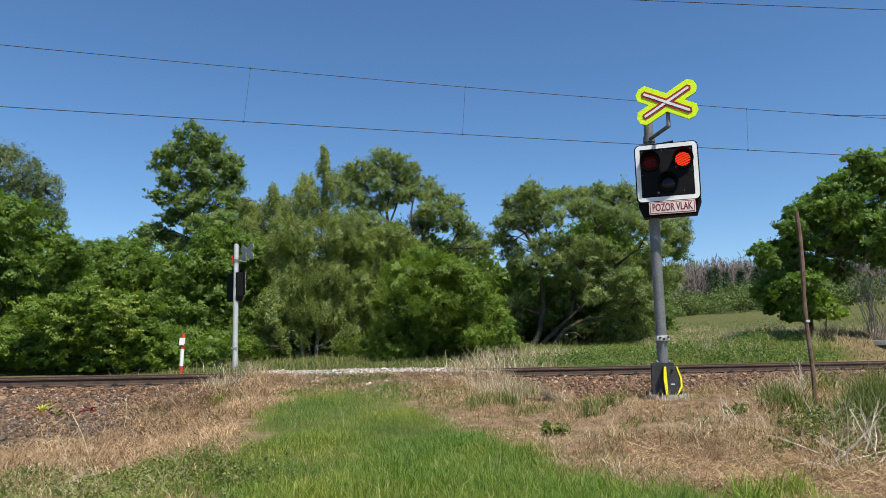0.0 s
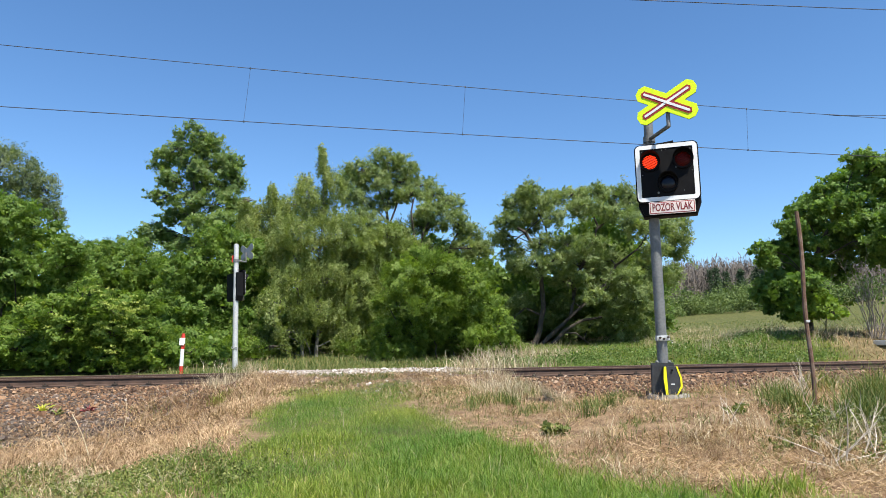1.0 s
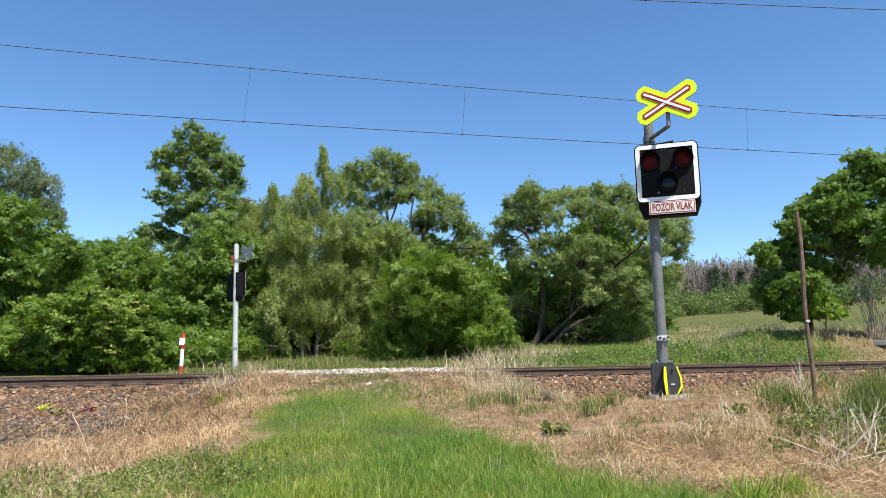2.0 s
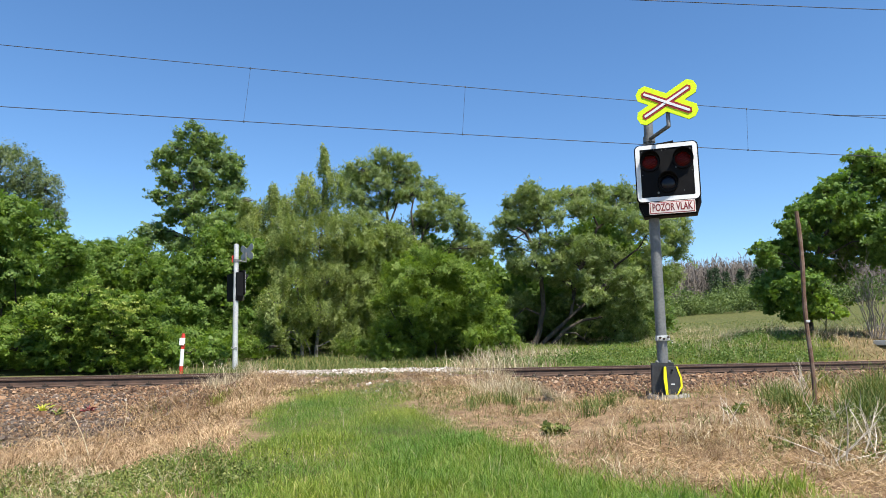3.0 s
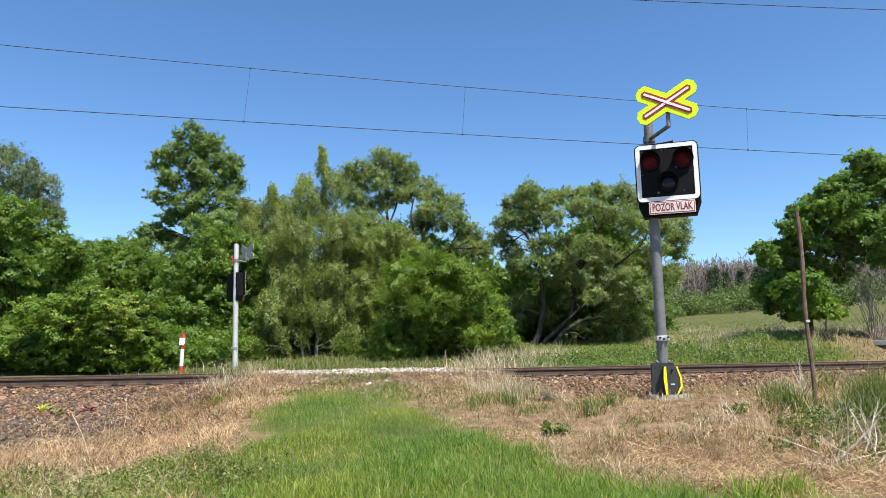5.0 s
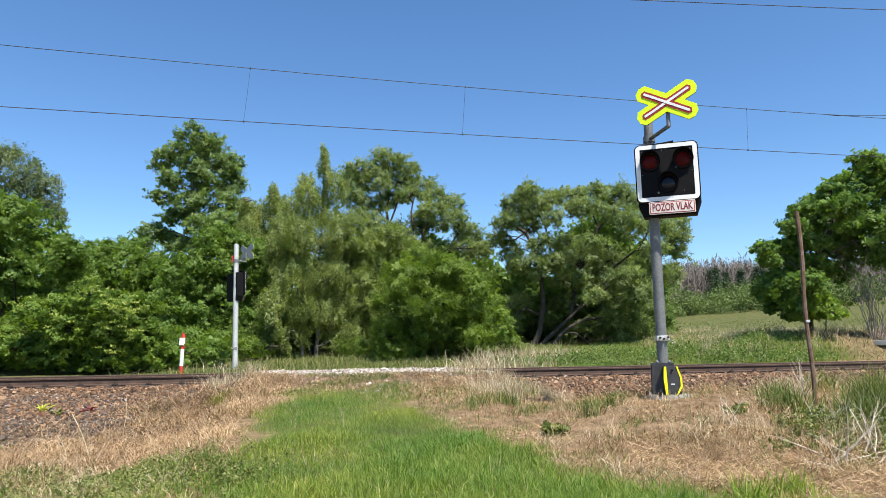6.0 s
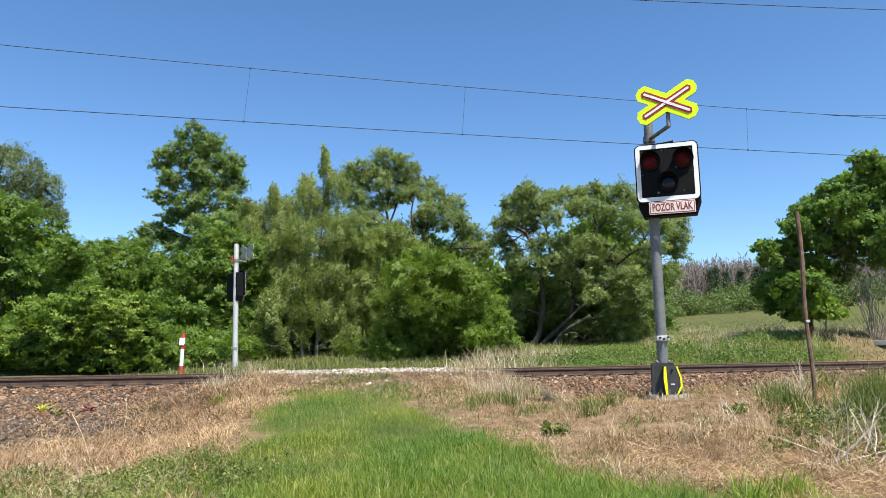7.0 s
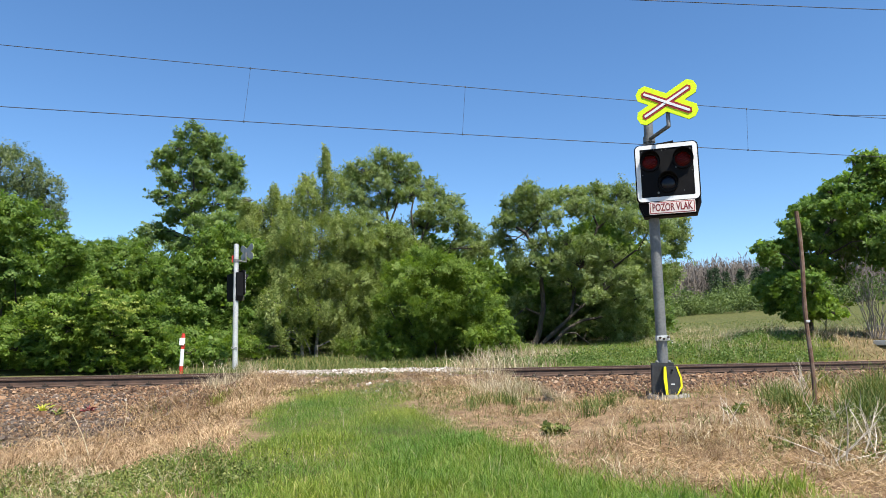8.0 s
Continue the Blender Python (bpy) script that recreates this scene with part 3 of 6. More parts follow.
def build_signal(m, board_turn, cross_turn, pole="galv", foot=True, pole_top=3.745, pole_r=0.068, head=(0.20, 2.885), cross=(0.05, 3.70, 0.635), cross_side=0, name="crossing_signal"):
    root = empty(name, m)
    bm = bmesh.new()
    bmesh.ops.create_cone(bm, cap_ends=True, segments=24, radius1=0.30, radius2=0.27, depth=0.2, matrix=pose(0.03, 0, -0.075))
    part("footing", bm, M["concrete"], root, "round concrete footing")
    bm = bmesh.new()
    cyl(bm, pole_r, pole_r, (0, 0, -0.05), (0, 0, 2.6), 28)
    cyl(bm, pole_r * 0.9, pole_r * 0.9, (0, 0, 2.6), (0, 0, pole_top - 0.025), 28)
    cyl(bm, pole_r * 0.9, 0.03, (0, 0, pole_top - 0.025), (0, 0, pole_top), 28)
    smooth(part("pole", bm, M[pole], root, "galvanised steel pole"))
    bm = bmesh.new()
    for z in (0.735,):
        cyl(bm, 0.078, 0.078, (0, 0, z - 0.035), (0, 0, z + 0.035), 24)
        box(bm, (0.17, 0.03, 0.06), (0.0, -0.075, z), 0.004)
    part("clamp", bm, M["galv_light"], root, "bright bolted steel clamp")
    for sx, sz in ((-0.05, 0.74), (0.0, 0.725), (0.055, 0.745)):
        bm = bmesh.new()
        cyl(bm, 0.014, 0.014, (sx, -0.085, sz), (sx, -0.125, sz), 8)
        part("clamp_bolt", bm, M["clip"], root)
    turn = pose(0, 0, 0, 0, 0, board_turn)
    if foot:
        build_foot(root, turn)

    # lamp head
    def put(bm):
        bm.transform(turn @ pose(head[0], -0.1, head[1]))
        return bm
    bm = bmesh.new()
    prism(bm, rounded(0.80, 0.79, 0.07), -0.13, -0.10, 0.006)
    back = rounded(0.77, 0.76, 0.06)
    prism(bm, back, -0.10, -0.07)
    board = part("head_board", put(bm), M["black"], root, "black signal head with rounded corners")
    bm = bmesh.new()
    prism(bm, [(-0.32, -0.57), (0.35, -0.56), (0.40, -0.42), (0.40, 0.30), (-0.38, 0.30), (-0.38, -0.42)], -0.07, 0.14, 0.02)
    part("rear_housing", put(bm), M["black"], root)
    # white rim: a ring between two rounded outlines
    bm = bmesh.new()
    o, i = rounded(0.77, 0.76, 0.06), rounded(0.66, 0.65, 0.012)
    vo = [bm.verts.new((x, -0.139, z)) for x, z in o]
    vi = [bm.verts.new((x, -0.139, z)) for x, z in i]
    wo = [bm.verts.new((x, -0.129, z)) for x, z in o]
    n = len(o)
    for k in range(n):
        bm.faces.new((vo[k], vo[(k + 1) % n], vi[(k + 1) % n], vi[k]))
        bm.faces.new((wo[k], wo[(k + 1) % n], vo[(k + 1) % n], vo[k]))
    bmesh.ops.recalc_face_normals(bm, faces=bm.faces)
    part("rim", put(bm), M["white"], board, "white reflective rim")
    inserts = []
    for lx, lz, lit in ((-0.205, 0.145, True), (0.205, 0.150, True), (0.005, -0.15, False)):
        lamp = empty("lamp", turn @ pose(head[0] + lx, -0.1 - 0.13, head[1] + lz))
        lamp.parent = root
        bm = bmesh.new()
        rows = []
        for k in range(28):
            a = 2 * math.pi * k / 28
            rows.append([bm.verts.new((rr * math.cos(a), yy, rr * math.sin(a))) for rr, yy in ((0.126, 0.0), (0.122, -0.036), (0.097, -0.036), (0.095, 0.0))])
        for p, q in zip(rows, rows[1:] + rows[:1]):
            for j in range(3):
                bm.faces.new((p[j], p[j + 1], q[j + 1], q[j]))
        bmesh.ops.recalc_face_normals(bm, faces=bm.faces)
        part("bezel", bm, M["black"], lamp)
        # short visor over the upper half
        bm = bmesh.new()
        rows = []
        for k in range(19):
            a = radians(-20 + 220 * k / 18)
            reach = 0.13 * (0.35 + 0.65 * max(0, math.sin(a)))
            rows.append([bm.verts.new((rr * math.cos(a), yy, rr * math.sin(a))) for rr, yy in ((0.124, -0.03), (0.13, -0.03 - reach), (0.126, -0.03 - reach), (0.118, -0.03))])
        for p, q in zip(rows[:-1], rows[1:]):
            for j in range(4):
                bm.faces.new((p[j], p[(j + 1) % 4], q[(j + 1) % 4], q[j]))
        bmesh.ops.recalc_face_normals(bm, faces=bm.faces)
        part("visor", bm, M["black"], lamp, "short black visor")
        bm = bmesh.new()
        bmesh.ops.create_uvsphere(bm, u_segments=28, v_segments=14, radius=0.098, matrix=pose(0, -0.030, 0, 90) @ Matrix.Diagonal((1, 1, 0.25, 1)))
        bmesh.ops.bisect_plane(bm, geom=bm.verts[:] + bm.edges[:] + bm.faces[:], plane_co=(0, -0.030, 0), plane_no=(0, 1, 0), clear_outer=True)
        smooth(part("lens", bm, M["red_lens"] if lit else M["dark_lens"], lamp, "domed red lens" if lit else "domed dark lens"))
        if lit:
            slats = []
            for k in range(-4, 5):
                z = k * 0.0205
                w = math.sqrt(0.094 ** 2 - z * z)
                bm = bmesh.new()
                box(bm, (2 * w, 0.004, 0.0125))
                for fc in bm.faces:
                    fc.material_index = 1 if fc.normal.y > 0.9 else 0
                slat = part("lamp_slat", bm, M["led_off"], lamp, "narrow lamp slat with one glowing face")
                slat.data.materials.append(M["led"])
                slat.matrix_basis = pose(0, -0.016, 0, 0, 25, 0) @ pose(0, 0, z)
                slats.append(slat)
            inserts.append(slats)
    for sx, sz, rr in ((0.115, 0.06, 0.014), (-0.12, -0.27, 0.014)):
        bm = bmesh.new()
        bmesh.ops.create_cone(bm, segments=14, radius1=rr, radius2=rr, depth=0.008, cap_ends=True, matrix=pose(sx, -0.134, sz, 90))
        bmesh.ops.create_cone(bm, segments=14, radius1=rr * 0.6, radius2=rr * 0.6, depth=0.012, cap_ends=True, matrix=pose(sx, -0.134, sz, 90))
        part("eyelet", put(bm), M["galv"], board)
    for sx, sz in ((-0.30, 0.30), (0.30, 0.29), (-0.31, -0.02), (0.31, 0.0), (0.0, 0.31), (-0.05, 0.3), (0.2, -0.26)):
        bm = bmesh.new()
        cyl(bm, 0.006, 0.006, (sx, -0.128, sz), (sx, -0.136, sz), 8)
        part("screw", put(bm), M["galv"], board)
    bm = bmesh.new()
    prism(bm, [(-0.22, 0.36), (0.12, 0.36), (0.10, 0.455), (0.0, 0.44), (-0.2, 0.43)], -0.02, 0.10, 0.008)
    part("head_mount", put(bm), M["black"], root)
    # text plate
    bm = bmesh.new()
    prism(bm, rounded(0.57, 0.165, 0.012, cx=0.035, cz=-0.475), -0.150, -0.142)
    plate = part("text_plate", put(bm), M["plate"], root, "white plate with red border and warning words")
    for w, hh, yy, mat in ((0.55, 0.146, -0.1525, "red"), (0.532, 0.128, -0.1550, "plate")):
        bm = bmesh.new()
        prism(bm, rounded(w, hh, 0.006, cx=0.035, cz=-0.475), yy, -0.149)
        part("plate_border" if mat == "red" else "plate_field", put(bm), M[mat], plate)
    cu = bpy.data.curves.new("words", "FONT")
    cu.body, cu.size, cu.extrude, cu.align_x, cu.align_y = "POZOR VLAK", 0.122, 0.0012, "CENTER", "CENTER"
    cu.offset = 0.0026
    tmp = new("words", cu)
    me = bpy.data.meshes.new_from_object(tmp.evaluated_get(bpy.context.evaluated_depsgraph_get()))
    bpy.data.objects.remove(tmp)
    width = max(v.co.x for v in me.vertices) - min(v.co.x for v in me.vertices)
    me.transform(turn @ pose(head[0], -0.1, head[1]) @ pose(0.035, -0.157, -0.475, 90) @ Matrix.Diagonal((0.495 / width, 1.1, 1, 1)))
    me.materials.clear()
    me.materials.append(M["text"])
    words = new("lettering", me)
    words.parent = plate
    tagged(words, "dark red capital letters")
    # diagonal cross on its bent bracket
    cx, cz, reach = cross
    side = pose(0, 0, 0, 0, 0, cross_side)
    bm = bmesh.new()
    elbow = (cx + 0.02, 0.035 - reach, cz - 0.30)
    cyl(bm, 0.026, 0.026, (0, -0.05, cz - 0.29), elbow, 12)
    bmesh.ops.create_uvsphere(bm, u_segments=10, v_segments=6, radius=0.027, matrix=Matrix.Translation(elbow))
    cyl(bm, 0.026, 0.026, elbow, (elbow[0], elbow[1], cz), 12)
    cyl(bm, pole_r + 0.012, pole_r + 0.012, (0, 0, cz - 0.33), (0, 0, cz - 0.25), 20)
    bm.transform(side)
    smooth(part("bracket", bm, M["galv"], root, "bent steel bracket tube"))
    place = side @ pose(cx, -reach, cz, 0, 0, cross_turn - cross_side)
    bm = bmesh.new()
    prism(bm, cross_outline(0.405, 0.107, 29), -0.012, -0.004, 0.002)
    bm.transform(place)
    sign = part("cross_board", bm, M["lime"], root, "fluorescent yellow cross board")
    bm = bmesh.new()
    prism(bm, cross_outline(0.403, 0.106, 29), -0.0038, 0.014)
    bm.transform(place)
    part("cross_back", bm, M["aluminium"], sign, "grey sheet metal back")
    for a, lift in ((29, 0.0), (-29, 0.003)):
        for L, w, y, mat in ((0.345, 0.042, -0.016, "red"), (0.318, 0.0155, -0.020, "white")):
            bm = bmesh.new()
            prism(bm, bar_outline(L, w, a), y - lift, -0.011)
            bm.transform(place)
            part("cross_bar", bm, M[mat], sign, "red bar" if mat == "red" else "white bar")
    if not foot:
        bm = bmesh.new()
        prism(bm, rounded(0.07, 0.22, 0.02, cx=-0.11, cz=3.5), 0.03, 0.05)
        part("side_plate", bm, M["post_red"], root, "narrow red side plate")
    tagged(root, "level crossing signal with yellow cross and red lamps on grey pole" if name == "crossing_signal" else "", "crossing signal")
    return root, inserts


near_signal, INSERTS = build_signal(pose(2.825, 8.9, -0.22), -18, -25)
far_signal, _ = build_signal(pose(-6.40, 21.0, -0.12, 0, -1.2, 0), 130, 137, "galv_light", False, 3.97, 0.082, (0.20, 2.75), (0.0, 3.72, 0.36), 130)
tagged(far_signal, "level crossing signal seen from behind beyond the rails")
for ob in (near_signal, far_signal):
    ob["group"] = "signals of the crossing"


# ---------------------------------------------------------------- posts
def build_rod():
    root = empty("leaning_rod", pose(4.26, 8.0, float(ground(4.26, 8.0)) - 0.02))
    bm = bmesh.new()
    n = 14
    rows = []
    for k in range(n + 1):
        z = 2.3 * k / n
        r = 0.025 + 0.002 * math.sin(k * 2.1)
        rows.append([bm.verts.new((r * math.cos(j * 0.7854) + 0.012 * math.sin(k * 0.7), r * math.sin(j * 0.7854), z)) for j in range(8)])
    for p, q in zip(rows[:-1], rows[1:]):
        for j in range(8):
            bm.faces.new((p[j], p[(j + 1) % 8], q[(j + 1) % 8], q[j]))
    bm.faces.new(rows[-1])
    smooth(part("shaft", bm, M["rod"], root))
    bm = bmesh.new()
    box(bm, (0.05, 0.015, 0.03), (-0.004, -0.026, 0.985), 0.004)
    part("marker", bm, M["galv_light"], root, "small pale marker")
    tagged(root, "tall rusty brown post standing in dry grass", "post")


def build_marker_post():
    root = empty("marker_post", pose(-7.17, 18.7, float(ground(-7.17, 18.7)) - 0.01, 0, 1.5))
    for z0, z1, mat, r in ((0.0, 0.24, "post_red", 0.05), (0.24, 0.70, "white", 0.05), (0.70, 0.83, "post_red", 0.05), (0.83, 1.0, "white", 0.056), (1.0, 1.12, "post_red", 0.05)):
        bm = bmesh.new()
        cyl(bm, r, r if z1 < 1.1 else r * 0.8, (0, 0, z0), (0, 0, z1), 16)
        smooth(part("band", bm, M[mat], root, "red band" if mat == "post_red" else "white band"))
    bm = bmesh.new()
    box(bm, (0.13, 0.02, 0.2), (-0.01, -0.06, 0.90), 0.006)
    part("plate", bm, M["white"], root, "small blank white plate")
    tagged(root, "red and white marker post beside the hedge", "post")


def build_stake(x, y, hgt):
    root = empty("stake", pose(x, y, float(ground(x, y)) - 0.02))
    bm = bmesh.new()
    cyl(bm, 0.022, 0.02, (0, 0, 0), (0, 0, hgt), 8)
    part("rod", bm, M["white"], root)
    bm = bmesh.new()
    cyl(bm, 0.03, 0.03, (0, 0, hgt * 0.8), (0, 0, hgt * 0.86), 8)
    part("insulator", bm, M["black"], root)
    tagged(root, "thin white fence stake in the meadow", "stake", "meadow fence stakes")


build_rod()
for sx, sy, sh in ((8.65, 26.0, 0.26),):
    build_stake(sx, sy, sh)
build_marker_post()


# ---------------------------------------------------------------- trees
def leaves(cent, n_per, spread, size, aspect=0.6, droop=0.0, up=0.35):
    """Folded diamond leaves in clumps round the centres."""
    k = len(cent)
    idx = np.repeat(np.arange(k), n_per)
    n = len(idx)
    off = rng.normal(0, 1, (n, 3)) * np.asarray(spread)
    p = cent[idx] + off
    if droop:
        p[:, 2] -= np.abs(rng.normal(0, droop, n))
    d = rng.normal(0, 1, (n, 3))
    d[:, 2] -= 0.5 + droop
    d /= np.linalg.norm(d, axis=1, keepdims=True)
    nrm = rng.normal(0, 1, (n, 3)) + np.array([0, -0.15, up * 2])
    side = np.cross(d, nrm)
    side /= np.linalg.norm(side, axis=1, keepdims=True) + 1e-9
    nrm = np.cross(side, d)
    L = size * rng.lognormal(0, 0.25, (n, 1))
    W = L * aspect * 0.5
    v = np.stack([p - d * L * 0.5, p + side * W + nrm * W * 0.3, p + d * L * 0.5, p - side * W + nrm * W * 0.3], 1).reshape(-1, 3)
    f = np.arange(n * 4).reshape(-1, 4)
    return v, f


def lobe_points(n, c, r):
    """Points in the outer part of an uneven lobe."""
    d = rng.normal(0, 1, (n, 3))
    d /= np.linalg.norm(d, axis=1, keepdims=True)
    bump = 1 + 0.15 * np.sin(d[:, 0] * 5 + c[0] * 3) * np.sin(d[:, 2] * 6 + c[2]) + 0.12 * np.sin(d[:, 1] * 9 + c[2] * 2)
    rad = rng.uniform(0.08, 1.0, n) ** 0.4 * bump
    return np.asarray(c) + d * rad[:, None] * np.asarray(r)


def unit(v):
    return v / (np.linalg.norm(v, axis=-1, keepdims=True) + 1e-9)


def boughs(lobes, b, density):
    """Bough ends over the open surface of all the lobes: place, outward direction, size and lobe number."""
    out = []
    L = np.array([(cx, cy, cz, rx, 0.95 * (rx + rz) / 2 + 0.3, rz) for cx, cy, cz, rx, rz in lobes])
    for j, l in enumerate(L):
        c, r = l[:3], l[3:]
        bb = min(b, 0.62 * min(r[0], r[2]))
        area = 4 * math.pi * (((r[0] * r[1]) ** 1.6 + (r[0] * r[2]) ** 1.6 + (r[1] * r[2]) ** 1.6) / 3) ** (1 / 1.6)
        n = max(6, int(0.95 * density * area / (math.pi * bb * bb)))
        k = np.arange(n) + 0.5
        phi, z = k * 2.39996 + j, 1 - 2 * k / n
        d = np.stack([np.cos(phi) * np.sqrt(1 - z * z), np.sin(phi) * np.sqrt(1 - z * z), z], 1)
        d = unit(d + rng.normal(0, 0.3, (n, 3)))
        p = c + d * np.maximum(r - 0.6 * bb, 0.3 * bb) * rng.uniform(0.6, 1.1, (n, 1))
        inside = np.zeros(n, bool)
        for i, o in enumerate(L):
            if i != j:
                inside |= (((p - o[:3]) / o[3:]) ** 2).sum(1) < 0.66
        p, d = p[~inside], d[~inside]
        n = len(p)
        out.append(np.concatenate([p, d, (bb * np.clip(rng.lognormal(0, 0.4, n), 0.4, 1.7))[:, None], np.full((n, 1), j)], 1))
    return np.concatenate(out)


def leaf_shell(bs, b, per, size, aspect, droop, scatter_n, flat_z):
    """Three-cornered leaves in sprigs on the outer side of each bough."""
    n_of = np.maximum(12, (per * (bs[:, 6] / b) ** 2)).astype(int)
    idx = np.repeat(np.arange(len(bs)), n_of)
    w = unit(bs[:, 3:6] + np.array([0, 0, 0.45]))
    sprigs = 15
    so = unit(rng.normal(0, 1, (len(bs), sprigs, 3)))
    dot = (so * w[:, None]).sum(2, keepdims=True)
    so = np.where(dot < -0.2, so - 2 * dot * w[:, None], so)
    reach = np.clip(rng.lognormal(-0.02, 0.3, (len(bs), sprigs, 1)), 0.45, 1.9)
    pick_s = rng.integers(0, sprigs, len(idx))
    o = so[idx, pick_s]
    along = rng.uniform(0.25, 1.0, (len(idx), 1)) ** 0.7
    p = o * reach[idx, pick_s] * along + rng.normal(0, 1, (len(idx), 3)) * (0.17 - 0.06 * along)
    p = bs[idx, :3] + p * bs[idx, 6:7] * np.array([1, 1, flat_z])
    if droop:
        p[:, 2] -= np.abs(rng.normal(0, droop, len(idx)))
    tilt = rng.normal(0, 1.3 * scatter_n, (len(bs), sprigs, 3))
    nrm = unit(o + np.array([0, 0, 0.25]) + tilt[idx, pick_s] + rng.normal(0, 0.3, (len(idx), 3)))
    side = unit(np.cross(nrm, rng.normal(0, 1, (len(idx), 3)) + np.array([0, 0, 0.3 + 3 * droop])))
    d = np.cross(nrm, side)
    ln = size * rng.lognormal(0, 0.22, (len(idx), 1))
    wd = ln * aspect * 0.55
    v = np.stack([p - d * ln * 0.4 + side * wd, p - d * ln * 0.4 - side * wd, p + d * ln * 0.6], 1)
    return v


SPEC = {
    # leaf length, aspect, bough radius, leaves per bough, droop, scatter of the leaves' facing, flatness of a bough
    "aspen": (0.082, 0.7, 0.36, 130, 0.03, 0.8, 1.1),
    "alder": (0.095, 0.8, 0.42, 250, 0.0, 0.7, 0.8),
    "hazel": (0.088, 0.75, 0.40, 245, 0.02, 0.6, 0.75),
    "elder": (0.082, 0.5, 0.31, 270, 0.02, 0.55, 0.65),
    "birch": (0.064, 0.6, 0.28, 190, 0.17, 0.8, 1.1),
    "willow": (0.090, 0.5, 0.38, 245, 0.03, 0.7, 0.85),
    "olive": (0.074, 0.5, 0.32, 245, 0.06, 0.75, 1.0),
    "bush": (0.070, 0.6, 0.32, 250, 0.0, 0.65, 0.9),
    "maple": (0.088, 0.85, 0.32, 210, 0.02, 0.6, 0.75),
    "sapling": (0.085, 0.85, 0.28, 170, 0.02, 0.6, 0.7),
    "thicket": (0.17, 0.7, 0.60, 130, 0.0, 0.6, 0.8),
}
SWAYING = []


def build_tree(kind, at, lobes, label, name="tree", trunks=1, density=1.0, sway=0.5, core=1.0, wind=0, limbs=()):
    root = empty(name, pose(*at, float(ground(*at)) - 0.03))
    size, aspect, b, per, droop, scatter_n, flat_z = SPEC[kind]
    bark = M["birch_bark"] if kind == "birch" else M["bark"]
    hmax = max(l[2] + l[4] for l in lobes)
    top = max(lobes, key=lambda l: l[2])
    stems, spine = [], []
    r0 = 0.016 * hmax
    for r_a, r_b, *line in limbs:
        n = len(line) - 1
        if line[0][2] < 0.35 or not spine:
            stems.append([])
            own = len(stems) - 1
        else:
            own = min(spine, key=lambda e: np.linalg.norm(e[0] - np.array(line[0])))[2]
        for k in range(n):
            p, q = np.array(line[k]), np.array(line[k + 1])
            ra, rb = r_a + (r_b - r_a) * k / n, r_a + (r_b - r_a) * (k + 1) / n
            m = (p + q) / 2 + rng.normal(0, 0.25 * ra, 3)
            stems[own] += [(*p, *m, ra, (ra + rb) / 2), (*m, *q, (ra + rb) / 2, rb)]
            spine += [(m, (ra + rb) / 2, own), (q, rb, own)]
    for t in range(trunks if not limbs else 0):
        base = np.array([(t - (trunks - 1) / 2) * 0.5, 0.15 * (t % 2), -0.15])
        goal = np.array([top[0] * 0.8 + (t - (trunks - 1) / 2) * 0.9, top[1], (top[2] + 0.2 * top[4]) * (0.9 - 0.2 * t)])
        prev, n = base, 9
        stems.append([])
        for k in range(1, n + 1):
            q = base + (goal - base) * (k / n) + np.array([0.10 * math.sin(k * 1.9 + t), 0.10 * math.cos(k * 1.3 + t), 0]) * (1 - k / n)
            ra, rb = r0 / math.sqrt(trunks) * (1 - 0.93 * (k - 1) / n), r0 / math.sqrt(trunks) * (1 - 0.93 * k / n)
            stems[-1].append((*prev, *q, ra, rb))
            spine.append((q, rb, t))
            prev = q
    bs = boughs(lobes, b, density)
    bs = bs[bs[:, 2] > 0.08]
    cores = []
    for j, (cx, cy, cz, rx, rz) in enumerate(lobes):
        ry = 0.95 * (rx + rz) / 2 + 0.3
        cores.append(lobe_points(int(math.pi * rx * rz * 60 * core), (cx, cy, cz), np.array((rx, ry, rz)) * 0.62))
        # limb from the trunk into the lobe, then twigs to some bough ends
        c = np.array([cx, cy, cz])
        below = [e for e in spine if e[0][2] < max(0.4, cz - 0.25 * rz)] or spine[:1]
        q, r, own = min(below, key=lambda e: np.linalg.norm(e[0] - c))
        mid = (q + c) / 2 + np.array([0, 0, 0.12 * np.linalg.norm(q - c)])
        rl = min(r * 0.75, 0.016 + 0.02 * rx)
        stems[own] += [(*q, *mid, rl, rl * 0.75), (*mid, *c, rl * 0.75, rl * 0.45)]
        mine = bs[bs[:, 7] == j, :3]
        for p in mine[:: max(1, len(mine) // 12)]:
            a = mid + (c - mid) * rng.uniform(0.2, 1)
            e = (a + p) / 2 + np.array([0, 0, 0.08])
            stems[own] += [(*a, *e, 0.016, 0.010), (*e, *p, 0.010, 0.004)]
    for segs in stems:
        v, f = tubes(segs, 6)
        raw_mesh("trunk", v, f, bark, root)
    for k in range(3):
        group = bs[bs[:, 7] % 3 == k]
        if len(group) == 0:
            continue
        v = leaf_shell(group, b, per, size, aspect, droop, scatter_n, flat_z)
        v = v[v[:, :, 2].min(axis=1) > 0.02].reshape(-1, 3)
        c = raw_mesh("crown", v, np.arange(len(v)).reshape(-1, 3), LEAF[kind], root)
        SWAYING.append((c, sway, k, hmax, wind))
    inner = np.concatenate(cores)
    inner[:, 2] = np.maximum(inner[:, 2], 0.15)
    v, f = leaves(inner, 1, (0.1, 0.1, 0.1), size * 2.2, 0.8)
    raw_mesh("inner_foliage", v, f, LEAF[kind], root, "shaded inner foliage")
